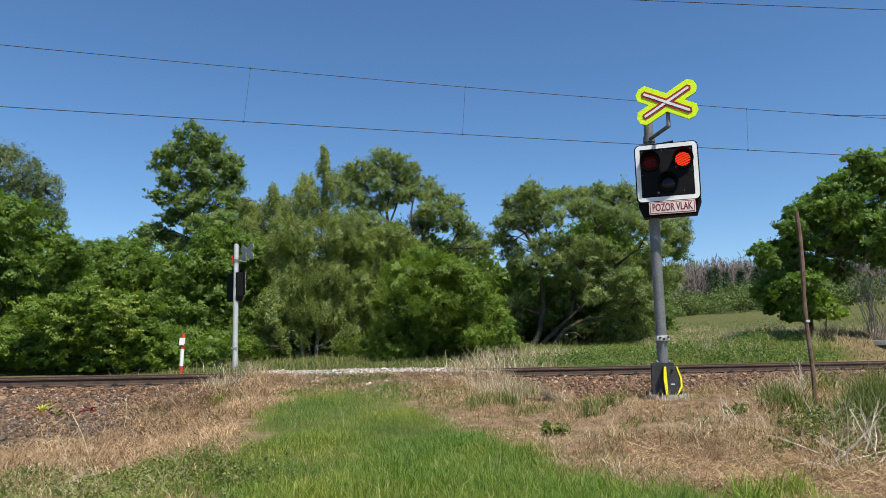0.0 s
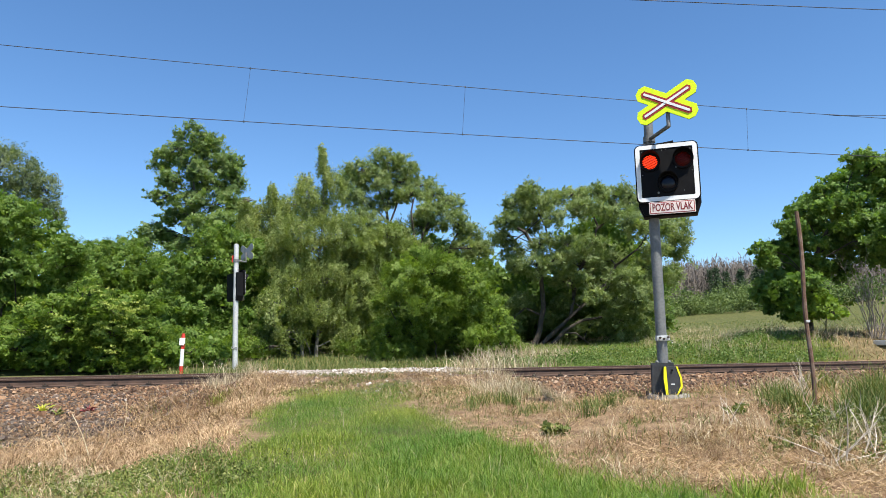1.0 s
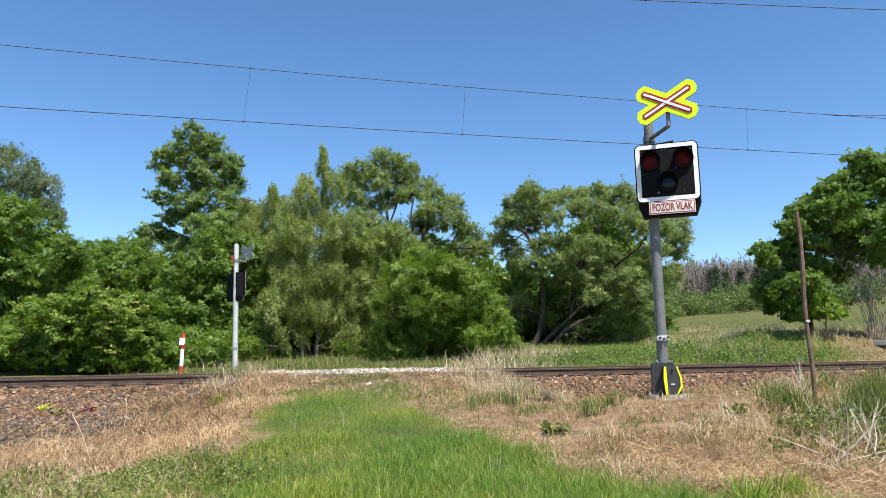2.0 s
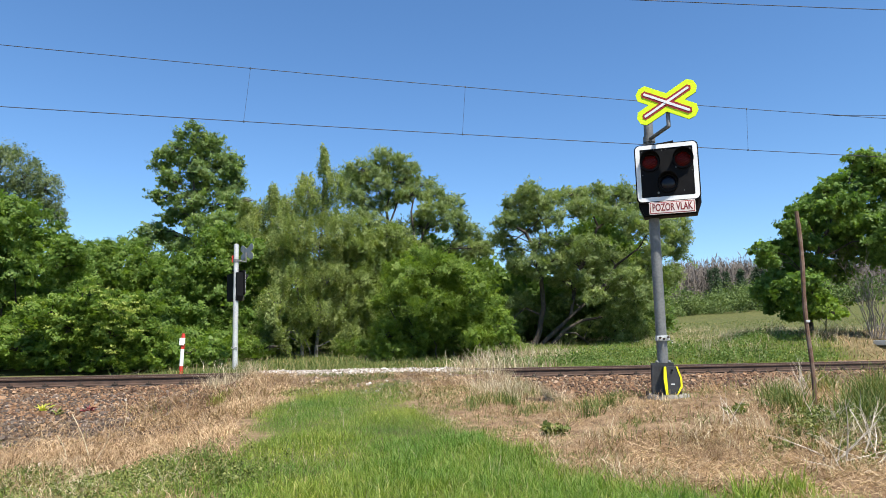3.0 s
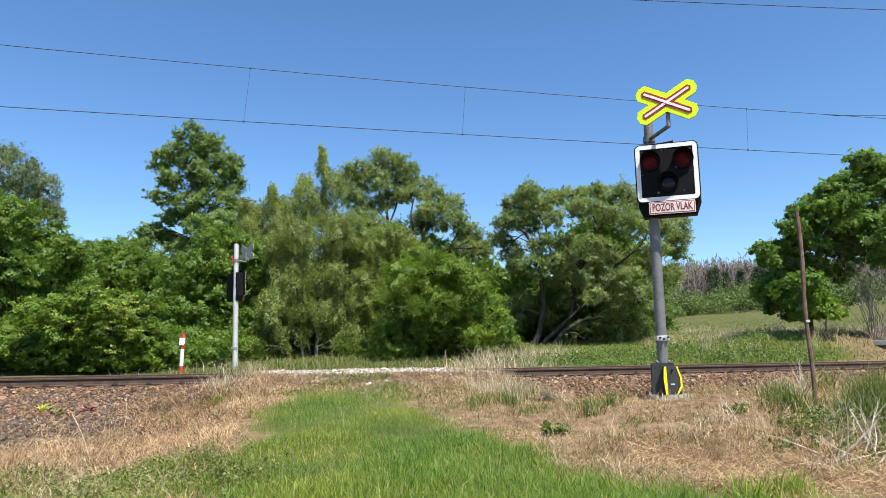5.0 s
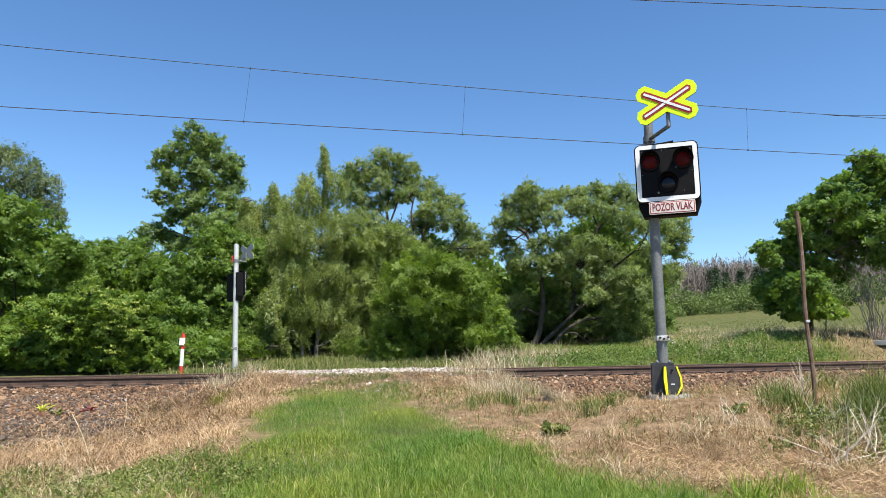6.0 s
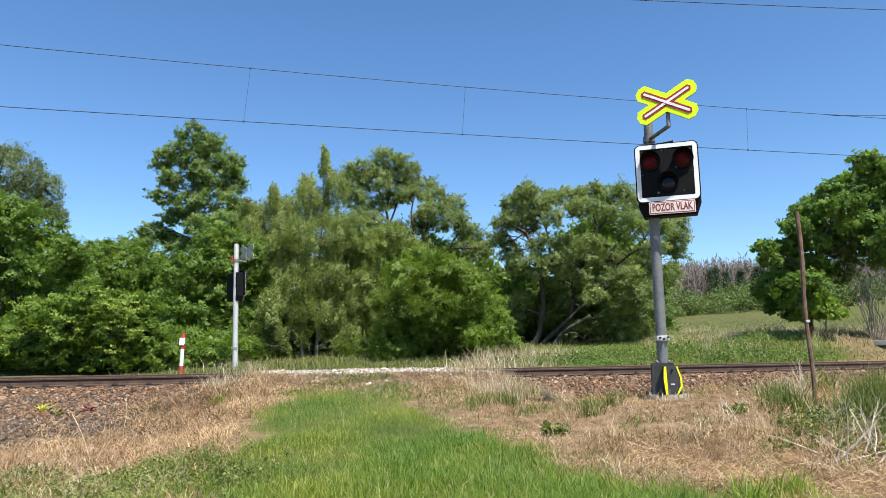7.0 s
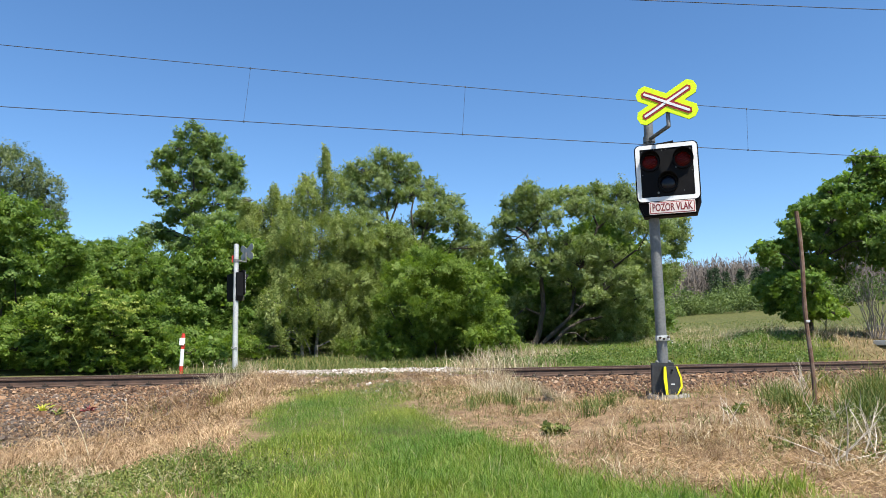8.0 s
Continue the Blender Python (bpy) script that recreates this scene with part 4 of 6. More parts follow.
    tagged(root, label, "shrub" if name == "shrub" else "tree")
    return root


build_tree("aspen", (-21.48, 32.00), [(0.44, -0.70, 8.63, 1.08, 1.28), (1.33, -0.20, 8.41, 0.75, 1.15), (2.18, 0.30, 7.80, 0.51, 0.81), (0.58, 0.60, 6.84, 1.58, 1.17), (3.17, -0.50, 6.49, 0.30, 0.64), (-1.50, 0.00, 8.28, 1.25, 1.75), (-0.17, 0.50, 9.89, 0.56, 0.56), (-0.88, -0.70, 5.37, 1.47, 1.47)],
           "tall airy grey-green poplar rising behind the hedge", "tree", 2, sway=1.1, core=0.35, density=0.85)
build_tree("hazel", (-14.72, 24.00), [(-0.12, -0.98, 5.10, 1.05, 0.83), (0.66, -0.28, 4.61, 0.74, 0.71), (-2.14, 0.42, 5.09, 1.05, 1.15), (-1.59, 0.84, 3.99, 1.01, 0.93), (0.73, -0.70, 3.35, 0.95, 0.77), (1.21, 0.00, 3.53, 0.64, 0.86), (-0.85, 0.70, 2.40, 1.12, 0.85), (-1.29, -0.98, 2.85, 0.99, 1.08), (1.10, -0.28, 1.70, 0.93, 0.89), (-0.96, 0.42, 0.96, 1.07, 0.99), (-2.69, 0.84, 1.20, 0.97, 1.17), (1.77, -0.70, 4.06, 0.40, 0.40)],
           "dense bright green hazel thicket beside the track", "tree", 3, sway=0.4)
build_tree("hazel", (-14.82, 31.00), [(-0.87, -0.70, 4.46, 0.81, 0.71), (-0.04, -0.20, 4.47, 0.87, 0.77), (-2.01, 0.30, 4.04, 0.83, 0.98), (0.75, 0.60, 4.14, 0.94, 0.74), (-0.27, -0.50, 3.39, 1.31, 0.96), (1.83, 0.00, 3.42, 0.78, 0.97), (0.09, 0.50, 2.44, 1.48, 1.23), (-1.23, -0.70, 2.11, 1.19, 1.19), (2.38, -0.20, 1.84, 0.97, 1.45)],
           "rounded green thicket in the gap of the tree line", "tree", 3, sway=0.4)
elder = build_tree("elder", (-10.55, 20.50), [(-0.95, -0.70, 1.85, 0.71, 0.50), (-0.05, -0.20, 2.37, 0.80, 0.54), (1.07, 0.30, 1.95, 0.68, 0.49), (-2.14, 0.60, 1.28, 0.73, 0.56), (-0.36, -0.50, 1.31, 0.69, 0.53), (0.60, 0.00, 1.22, 0.74, 0.58), (1.44, 0.50, 1.19, 0.56, 0.53), (-1.81, -0.70, 0.72, 0.62, 0.47), (-0.94, -0.20, 0.58, 0.73, 0.45), (-0.01, 0.30, 0.48, 0.72, 0.42), (0.96, 0.60, 0.51, 0.69, 0.46), (0.88, -0.50, 1.95, 0.56, 0.44), (-3.13, 0.00, 1.11, 0.74, 0.67), (1.78, 0.50, 0.54, 0.39, 0.43), (-0.43, -0.70, 1.96, 0.47, 0.37)],
           "low bright green elder shrub with cream flower heads beside the rails", "shrub", 5, sway=0.3)
# pale young shoots and flower heads on the elder's sunny side
shoots = np.concatenate([np.array([cx, -1.35, cz]) + rng.normal(0, 1, (n, 3)) * np.array([0.28, 0.12, 0.13]) for cx, cz, n in ((1.25, 2.0, 22), (1.7, 1.85, 14), (0.6, 2.35, 8), (-1.2, 2.05, 10), (1.6, 1.35, 8), (1.2, 0.75, 6), (-0.4, 1.5, 6))])
v, f = leaves(shoots, 14, (0.07, 0.07, 0.02), 0.07, 0.6, 0.0, 0.9)
raw_mesh("young_foliage", v, f, M["young_leaf"], elder, "pale yellow-green shoots and flower heads")["kind"] = "stuff"
build_tree("alder", (-12.93, 36.00), [(-0.14, -1.65, 10.85, 0.81, 0.59), (0.42, -0.65, 10.54, 0.72, 0.66), (-1.81, 0.35, 10.69, 0.74, 0.63), (-2.88, 0.95, 10.36, 0.58, 0.58), (-0.14, -1.25, 9.56, 0.87, 0.71), (1.09, -0.25, 9.57, 0.67, 0.73), (1.42, 0.75, 10.17, 0.32, 0.40), (-1.28, -1.65, 8.55, 0.70, 0.48), (0.13, -0.65, 8.66, 0.94, 0.61), (1.28, 0.35, 8.65, 0.63, 0.63), (-2.68, 0.95, 8.14, 0.69, 0.46), (-0.35, -1.25, 7.48, 0.93, 0.60), (0.89, -0.25, 7.50, 0.95, 0.73), (-1.79, 0.75, 7.00, 0.81, 0.46), (0.30, -1.65, 6.01, 0.86, 0.65), (-2.45, -0.65, 5.93, 0.72, 0.47), (-1.95, 0.35, 5.73, 0.68, 0.46), (-3.62, 0.95, 5.60, 0.46, 0.41), (1.62, -1.25, 6.12, 0.98, 0.82), (-0.61, -0.25, 4.97, 1.12, 0.84), (1.72, 0.75, 7.46, 0.58, 0.63)],
           "tall slender alder towering over the hedge", "tree", 1, sway=0.4, core=0.25)
build_tree("hazel", (-8.92, 27.00), [(-1.01, -0.70, 3.33, 0.87, 0.82), (-0.02, -0.20, 3.60, 0.84, 0.88), (0.76, 0.30, 4.24, 0.73, 0.77), (1.06, 0.60, 3.22, 0.78, 0.86), (-1.14, -0.50, 1.91, 0.87, 0.87), (0.02, 0.00, 2.04, 0.89, 0.97), (-2.15, 0.50, 0.85, 0.60, 0.90), (-0.57, -0.70, 0.69, 0.82, 0.82), (0.58, -0.20, 0.69, 0.88, 0.88), (1.35, 0.30, 1.36, 0.77, 0.94), (-0.04, 0.60, 4.76, 0.65, 0.56), (-0.35, -0.50, 4.47, 0.54, 0.50)],
           "dark green bushy tree behind the far signal", "tree", 3, sway=0.4)
build_tree("birch", (-7.81, 30.00), [(0.33, -0.70, 6.98, 0.18, 0.46), (0.33, -0.20, 6.37, 0.47, 0.51), (-0.47, 0.30, 6.28, 0.52, 0.57), (-1.11, 0.60, 6.14, 0.53, 0.62), (0.72, -0.50, 5.48, 0.60, 0.65), (-0.66, 0.00, 5.08, 0.85, 0.80), (0.25, 0.50, 4.37, 0.86, 0.96), (-0.29, -0.70, 3.46, 0.92, 0.92), (-1.16, -0.20, 6.65, 0.23, 0.28)],
           "slim young birch with a wispy grey-green top", "tree", 1, sway=0.6, core=0.5)
build_tree("birch", (-5.10, 26.00), [(0.59, -0.91, 7.66, 0.12, 0.39), (0.50, -0.26, 7.24, 0.32, 0.36), (0.67, 0.39, 6.86, 0.50, 0.50), (-0.46, 0.78, 7.16, 0.29, 0.34), (0.02, -0.65, 6.25, 0.56, 0.48), (-0.68, 0.00, 5.96, 0.53, 0.53), (0.38, 0.65, 5.90, 0.71, 0.63), (-0.29, -0.91, 4.81, 0.71, 0.63), (1.10, -0.26, 4.80, 0.69, 0.73), (0.12, 0.39, 4.26, 0.83, 0.74), (-1.31, 0.78, 4.34, 0.63, 0.84), (-0.52, -0.65, 3.03, 0.83, 0.75), (0.75, 0.00, 3.08, 0.90, 0.81), (1.87, 0.65, 3.93, 0.71, 0.88), (-1.07, -0.91, 1.96, 0.75, 0.71), (0.27, -0.26, 1.88, 0.85, 0.65), (1.58, 0.39, 2.01, 0.79, 0.83), (-1.90, 0.78, 0.98, 0.67, 0.76), (-0.65, -0.65, 0.96, 0.52, 0.44), (1.53, 0.00, 0.70, 0.73, 0.69), (0.78, 0.65, 1.16, 0.63, 0.50), (-1.76, -0.91, 0.27, 0.51, 0.39)],
           "drooping olive green birch with dark slender trunks", "tree", 1, sway=0.8, core=0.8, limbs=[(0.075, 0.030, (-0.26, 0.00, -0.38), (-0.31, 0.00, 0.51), (-0.42, 0.00, 1.58), (-0.60, 0.20, 2.91), (-0.54, 0.30, 4.48), (-0.15, 0.20, 6.50)), (0.085, 0.020, (0.17, 0.00, -0.43), (0.24, 0.00, 0.39), (0.36, 0.00, 1.35), (0.17, 0.20, 2.89), (0.40, 0.20, 5.58), (0.43, 0.10, 7.85)), (0.045, 0.020, (0.09, 0.00, -0.38), (-0.01, 0.00, 0.29), (-0.30, 0.00, 1.04))])
build_tree("willow", (-2.71, 34.00), [(-1.22, -1.79, 8.43, 0.81, 0.50), (-0.10, -0.69, 9.19, 0.89, 0.57), (0.93, 0.41, 9.07, 0.75, 0.59), (-2.32, 1.07, 8.61, 0.60, 0.55), (-0.71, -1.35, 7.97, 0.82, 0.56), (0.50, -0.25, 8.23, 0.79, 0.53), (1.59, 0.85, 8.26, 0.66, 0.55), (-1.71, -1.79, 7.08, 0.66, 0.56), (-0.92, -0.69, 6.86, 0.78, 0.52), (-0.04, 0.70, 7.63, 0.71, 0.38), (1.66, 0.80, 6.48, 0.71, 0.38), (1.13, -1.35, 7.26, 0.67, 0.41), (2.34, -0.25, 7.50, 0.69, 0.58), (3.21, 0.85, 7.26, 0.66, 0.66), (2.13, -1.79, 6.35, 0.81, 0.40), (3.32, -0.69, 6.05, 0.73, 0.57), (4.12, 0.41, 5.66, 0.65, 0.70), (2.43, 1.07, 6.16, 0.66, 0.38), (4.58, -1.35, 4.56, 0.46, 0.61), (3.79, -0.25, 4.74, 0.63, 0.53), (1.42, 0.85, 6.08, 0.49, 0.33), (-1.21, -1.79, 5.67, 1.01, 0.76), (0.35, -0.69, 5.43, 1.04, 0.68), (2.01, 0.41, 4.57, 1.08, 0.65)],
           "tall rounded willow with an airy grey-green crown and forked limbs", "tree", 1, sway=0.4, core=0.25, limbs=[(0.130, 0.030, (0.00, 0.00, -0.97), (-0.05, 0.00, 3.10), (0.01, 0.00, 5.41), (-0.16, 0.00, 6.82), (-0.51, 0.00, 7.78), (-1.15, 0.00, 8.68)), (0.060, 0.020, (-0.04, 0.00, 6.00), (0.30, 0.00, 6.87), (0.66, 0.00, 8.06), (0.95, 0.00, 8.95)), (0.090, 0.030, (1.29, 0.00, 3.08), (1.50, 0.00, 4.81), (1.74, 0.00, 5.68), (2.27, 0.00, 6.55), (2.91, 0.00, 7.28)), (0.090, 0.030, (1.50, 0.00, 4.81), (1.22, 0.00, 5.54), (1.11, 0.00, 6.72), (1.32, 0.00, 7.60)), (0.080, 0.020, (2.87, 0.00, 3.92), (3.17, 0.00, 5.07), (3.61, 0.00, 5.80), (4.05, 0.00, 6.08)), (0.050, 0.020, (-0.16, 0.00, 6.82), (0.02, 0.00, 7.62), (-0.04, 0.00, 8.97))])
build_tree("olive", (-2.81, 27.00), [(-0.38, -0.70, 4.35, 0.82, 0.74), (0.69, -0.20, 4.65, 0.84, 0.63), (0.08, 0.30, 3.46, 0.86, 0.86), (1.32, 0.60, 4.07, 0.78, 0.65), (-0.40, -0.50, 2.59, 0.75, 0.91), (-1.14, 0.00, 3.56, 0.63, 0.76), (-0.17, 0.50, 1.08, 0.78, 1.08), (1.94, -0.70, 3.42, 0.62, 0.54)],
           "olive green willow bush beside the birch", "shrub", 3, sway=0.4)
build_tree("bush", (-0.14, 24.00), [(-1.21, -0.98, 2.86, 0.79, 0.65), (-0.15, -0.28, 3.22, 0.74, 0.56), (0.76, 0.42, 2.99, 0.73, 0.65), (-1.63, 0.84, 2.03, 0.78, 0.70), (-0.36, -0.70, 2.00, 0.84, 0.66), (0.93, 0.00, 1.94, 0.79, 0.68), (1.71, 0.70, 1.77, 0.58, 0.77), (2.02, -0.98, 0.99, 0.50, 0.65), (-1.95, -0.28, 0.88, 0.67, 0.67), (-0.90, 0.42, 0.88, 0.84, 0.65), (0.32, 0.84, 0.77, 0.90, 0.70), (1.36, -0.70, 0.63, 0.69, 0.62), (2.48, 0.00, 0.53, 0.30, 0.41), (-0.78, 0.70, 3.77, 0.50, 0.39), (1.31, -0.98, 2.53, 0.47, 0.47), (-1.75, -0.28, 0.29, 0.56, 0.37)],
           "broad deep green shrub at the meadow's edge", "shrub", 5, sway=0.4)
build_tree("willow", (4.31, 31.00), [(-0.57, -2.21, 6.65, 0.68, 0.38), (-0.99, -0.81, 6.41, 0.57, 0.47), (0.24, 0.59, 6.71, 0.79, 0.49), (1.00, 1.43, 7.17, 0.56, 0.46), (-1.51, -1.65, 5.47, 0.55, 0.37), (-1.65, -0.25, 5.01, 0.58, 0.43), (-0.26, 1.15, 5.92, 0.86, 0.50), (0.49, -2.21, 5.43, 0.59, 0.45), (1.59, -0.81, 6.80, 0.66, 0.43), (2.95, 0.59, 7.28, 0.74, 0.40), (4.24, 1.43, 7.29, 0.76, 0.51), (1.98, -1.65, 6.08, 0.92, 0.37), (3.58, -0.25, 6.10, 0.87, 0.48), (5.02, 1.15, 6.76, 0.60, 0.55), (3.95, -2.21, 5.19, 0.63, 0.54), (5.27, -0.81, 5.33, 0.61, 0.61), (6.63, 0.59, 5.69, 0.59, 0.69), (7.01, 1.43, 4.73, 0.56, 0.76), (4.99, -1.65, 4.17, 0.60, 0.55), (0.26, -0.25, 4.72, 0.63, 0.53), (1.69, 1.15, 4.87, 0.76, 0.55), (2.03, -2.21, 4.32, 0.72, 0.45), (0.78, -0.81, 3.79, 0.80, 0.57), (2.21, 0.59, 3.86, 1.04, 0.59), (3.69, 1.43, 4.06, 0.81, 0.56), (-0.23, -1.65, 3.50, 0.51, 0.55), (1.48, -0.25, 2.98, 1.01, 0.43), (3.09, 1.15, 3.11, 0.96, 0.50), (3.41, -2.21, 2.89, 0.77, 0.59), (4.94, -0.81, 3.33, 0.80, 0.66), (6.42, 0.59, 3.37, 0.49, 0.59), (3.92, 1.43, 2.20, 0.81, 0.61), (4.12, -1.65, 1.96, 0.78, 0.74), (3.70, -0.25, 1.05, 0.82, 0.67), (5.11, 1.15, 0.83, 0.65, 0.71), (2.16, -2.21, 2.06, 0.63, 0.32), (-1.00, -0.81, 3.62, 0.61, 0.47), (-1.09, 0.59, 4.47, 0.54, 0.49), (4.36, 1.43, 0.32, 0.66, 0.41), (1.39, 0.90, 2.06, 0.75, 0.40), (0.39, 1.10, 1.42, 0.55, 0.60), (-0.80, 0.90, 1.83, 0.65, 0.65), (2.51, 0.80, 0.91, 0.85, 0.45), (-1.16, 1.00, 0.78, 0.60, 0.50), (1.35, 1.00, 0.61, 0.65, 0.35)],
           "spreading willow with leaning trunks and open crown", "tree", 0, sway=0.7, core=0.3, wind=2, limbs=[(0.150, 0.060, (-0.26, 0.00, 0.05), (0.02, 0.00, 0.73), (0.24, 0.00, 1.75), (0.18, 0.00, 2.92), (0.02, 0.00, 4.23), (-0.47, 0.00, 5.25), (-1.12, 0.00, 5.63)), (0.120, 0.048, (0.07, 0.00, 0.04), (0.79, 0.00, 0.72), (1.46, 0.00, 1.35), (2.40, 0.00, 2.11), (3.20, 0.00, 2.62)), (0.100, 0.042, (0.51, 0.00, 0.04), (1.18, 0.00, 0.72), (1.97, 0.00, 1.16), (3.00, 0.00, 1.33), (3.80, 0.00, 1.70)), (0.085, 0.030, (1.46, 0.00, 1.35), (1.88, 0.50, 2.95), (2.76, 0.50, 4.80), (3.01, 0.50, 5.61), (2.68, 0.40, 6.41), (2.27, 0.20, 6.92)), (0.065, 0.030, (3.01, 0.50, 5.48), (3.38, 0.40, 5.86), (3.87, 0.30, 6.51)), (0.075, 0.030, (2.91, 0.50, 2.40), (3.77, 0.50, 3.72), (4.87, 0.50, 4.50), (5.37, 0.20, 5.39)), (0.060, 0.024, (0.18, 0.00, 2.92), (0.72, 0.30, 4.27), (0.49, 0.20, 5.59), (-0.04, 0.00, 6.50)), (0.060, 0.018, (3.80, 0.00, 1.70), (3.49, 0.00, 0.81), (3.32, 0.00, 0.05)), (0.045, 0.018, (-0.47, 0.00, 5.25), (-0.96, 0.00, 4.91), (-1.53, 0.00, 4.92)), (0.060, 0.018, (0.23, 0.00, 1.37), (-0.59, 0.00, 1.76), (-1.06, 0.00, 1.39), (-1.39, 0.00, 0.62)), (0.050, 0.024, (0.92, 0.00, 0.59), (1.68, 0.00, 0.58), (2.37, 0.00, 0.01))])
build_tree("maple", (12.89, 24.00), [(1.33, -1.65, 5.84, 0.32, 0.28), (2.44, -0.65, 5.75, 0.48, 0.40), (3.74, 0.35, 5.79, 0.76, 0.95), (2.43, 0.95, 5.79, 0.59, 0.39), (0.45, -1.25, 4.85, 0.46, 0.32), (2.25, -0.25, 5.07, 0.63, 0.45), (0.95, 0.75, 4.90, 0.58, 0.35), (0.55, -1.65, 4.24, 0.60, 0.39), (-0.38, -0.65, 4.27, 0.40, 0.29), (2.75, 0.35, 4.32, 0.76, 0.53), (1.24, 0.95, 4.20, 0.70, 0.43), (-1.02, -1.25, 3.61, 0.39, 0.29), (1.50, -0.25, 3.72, 0.67, 0.45), (-0.46, 0.75, 3.25, 0.47, 0.25), (-2.31, -1.65, 2.82, 0.28, 0.25), (-0.36, -0.65, 3.19, 0.62, 0.37), (1.18, 0.35, 3.17, 0.65, 0.46), (-0.09, 0.95, 2.77, 0.66, 0.35), (-1.89, -1.25, 2.45, 0.32, 0.25), (0.17, -0.25, 2.40, 0.67, 0.41), (-0.65, 0.75, 2.08, 0.62, 0.39), (-1.03, -1.65, 1.67, 0.53, 0.32), (-1.84, -0.65, 1.59, 0.37, 0.37), (-0.73, 0.35, 1.34, 0.57, 0.34), (-0.88, 0.95, 1.00, 0.31, 0.20), (-0.98, -1.25, 0.95, 0.43, 0.32), (1.93, -0.25, 2.98, 0.67, 0.56), (1.53, 0.75, 2.30, 0.58, 0.47), (2.13, -1.65, 3.14, 0.70, 0.88), (-0.92, -0.65, 0.60, 0.29, 0.15)],
           "dark green maple with an uneven outline", "tree", 1, sway=1.5, wind=1, core=0.9, limbs=[(0.120, 0.050, (-0.04, 0.00, 0.03), (-0.02, 0.00, 0.73), (0.21, 0.00, 1.82), (0.59, 0.00, 3.24), (1.53, 0.00, 4.47))])
build_tree("sapling", (12.52, 23.00), [(-0.34, -0.70, 1.42, 0.38, 0.28), (-0.63, -0.20, 1.16, 0.32, 0.25), (0.67, 0.30, 1.10, 0.44, 0.33), (0.23, 0.60, 0.89, 0.52, 0.30), (0.41, -0.50, 0.75, 0.25, 0.18), (-0.65, 0.00, 0.72, 0.22, 0.14)],
           "bright green young maple in front of the darker crown", "shrub", 2, sway=0.6, wind=1, core=0.4)
build_tree("thicket", (3.0, 37.0), [(-0.9, 0.0, 1.6, 1.6, 1.5), (0.4, 0.3, 1.7, 1.7, 1.6), (-0.4, 0.1, 3.2, 1.3, 1.3)],
           "grey-green thicket between the two willows", "shrub", 3, sway=0.2)
build_tree("thicket", (-4.60, 28.6), [(-3.6, 0.2, 0.9, 1.3, 0.9), (-1.9, 0.0, 0.9, 1.3, 1.0), (0.0, 0.3, 1.0, 1.4, 1.0), (1.9, 0.0, 0.9, 1.4, 0.9), (3.4, 0.2, 0.8, 1.2, 0.8)],
           "dark undergrowth in the shade of the birches", "shrub", 3, sway=0.2)
build_tree("thicket", (-23.35, 37.0), [(-2.11, -0.75, 2.44, 4.4, 3.73), (1.95, -0.25, 1.77, 3.73, 3.05)],
           "dense shady thicket behind the hedge", "tree", 3, sway=0.2)
build_tree("thicket", (-16.04, 35.0), [(-0.99, -0.75, 1.42, 3.2, 2.56), (2.2, -0.25, 1.67, 2.88, 2.88)],
           "dense shady thicket behind the elder", "tree", 3, sway=0.2)
build_tree("thicket", (-9.38, 36.0), [(-0.98, -0.75, 2.21, 2.97, 3.62), (1.45, -0.25, 0.99, 2.64, 2.31), (3.82, 0.25, 2.15, 2.97, 3.62)],
           "shady undergrowth behind the birches", "tree", 3, sway=0.2)
build_tree("thicket", (-0.84, 38.0), [(-2.5, -0.75, 2.78, 3.83, 3.48), (0.99, -0.25, 2.73, 3.13, 3.13), (3.18, 0.25, 1.43, 2.09, 2.78)],
           "dark undergrowth behind the broad shrub", "tree", 3, sway=0.2)
build_tree("thicket", (7.49, 36.0), [(-3.16, -0.75, 2.01, 2.31, 2.31), (-0.79, -0.25, 1.38, 2.64, 2.14), (1.93, 0.25, 1.94, 2.64, 2.47), (3.36, 0.75, 0.73, 1.48, 1.15), (0.87, -0.5, 4.68, 2.64, 1.98), (-4.25, 0.0, 0.54, 1.98, 1.32), (-2.31, 0.5, 0.45, 1.98, 1.25)],
           "shady willow thicket behind the leaning trunks", "tree", 3, sway=0.2)
build_tree("hazel", (-10.86, 22.5), [(-4.11, -0.75, 0.63, 1.24, 0.82), (-2.62, -0.25, 0.57, 1.13, 0.74), (-1.13, 0.25, 0.49, 1.13, 0.66), (0.44, 0.75, 0.53, 1.13, 0.74), (2.02, -0.5, 0.5, 1.13, 0.74), (2.99, 0.0, 0.45, 0.78, 0.66), (-0.29, 0.5, 0.35, 0.93, 0.51), (-1.86, -0.75, 0.37, 1.03, 0.51), (1.2, -0.25, 0.33, 0.93, 0.51)],
           "low green hedge row along the rails", "shrub", 5, sway=0.2)
build_tree("bush", (-2.87, 25.5), [(-4.21, -0.75, 0.30, 0.9, 0.5), (-0.5, 0.3, 0.3, 0.8, 0.5), (1.79, -0.5, 0.34, 1.1, 0.6), (3.36, 0.0, 0.32, 1.1, 0.6), (4.83, 0.5, 0.22, 0.9, 0.5)],
           "low undergrowth at the foot of the birches", "shrub", 5, sway=0.2)

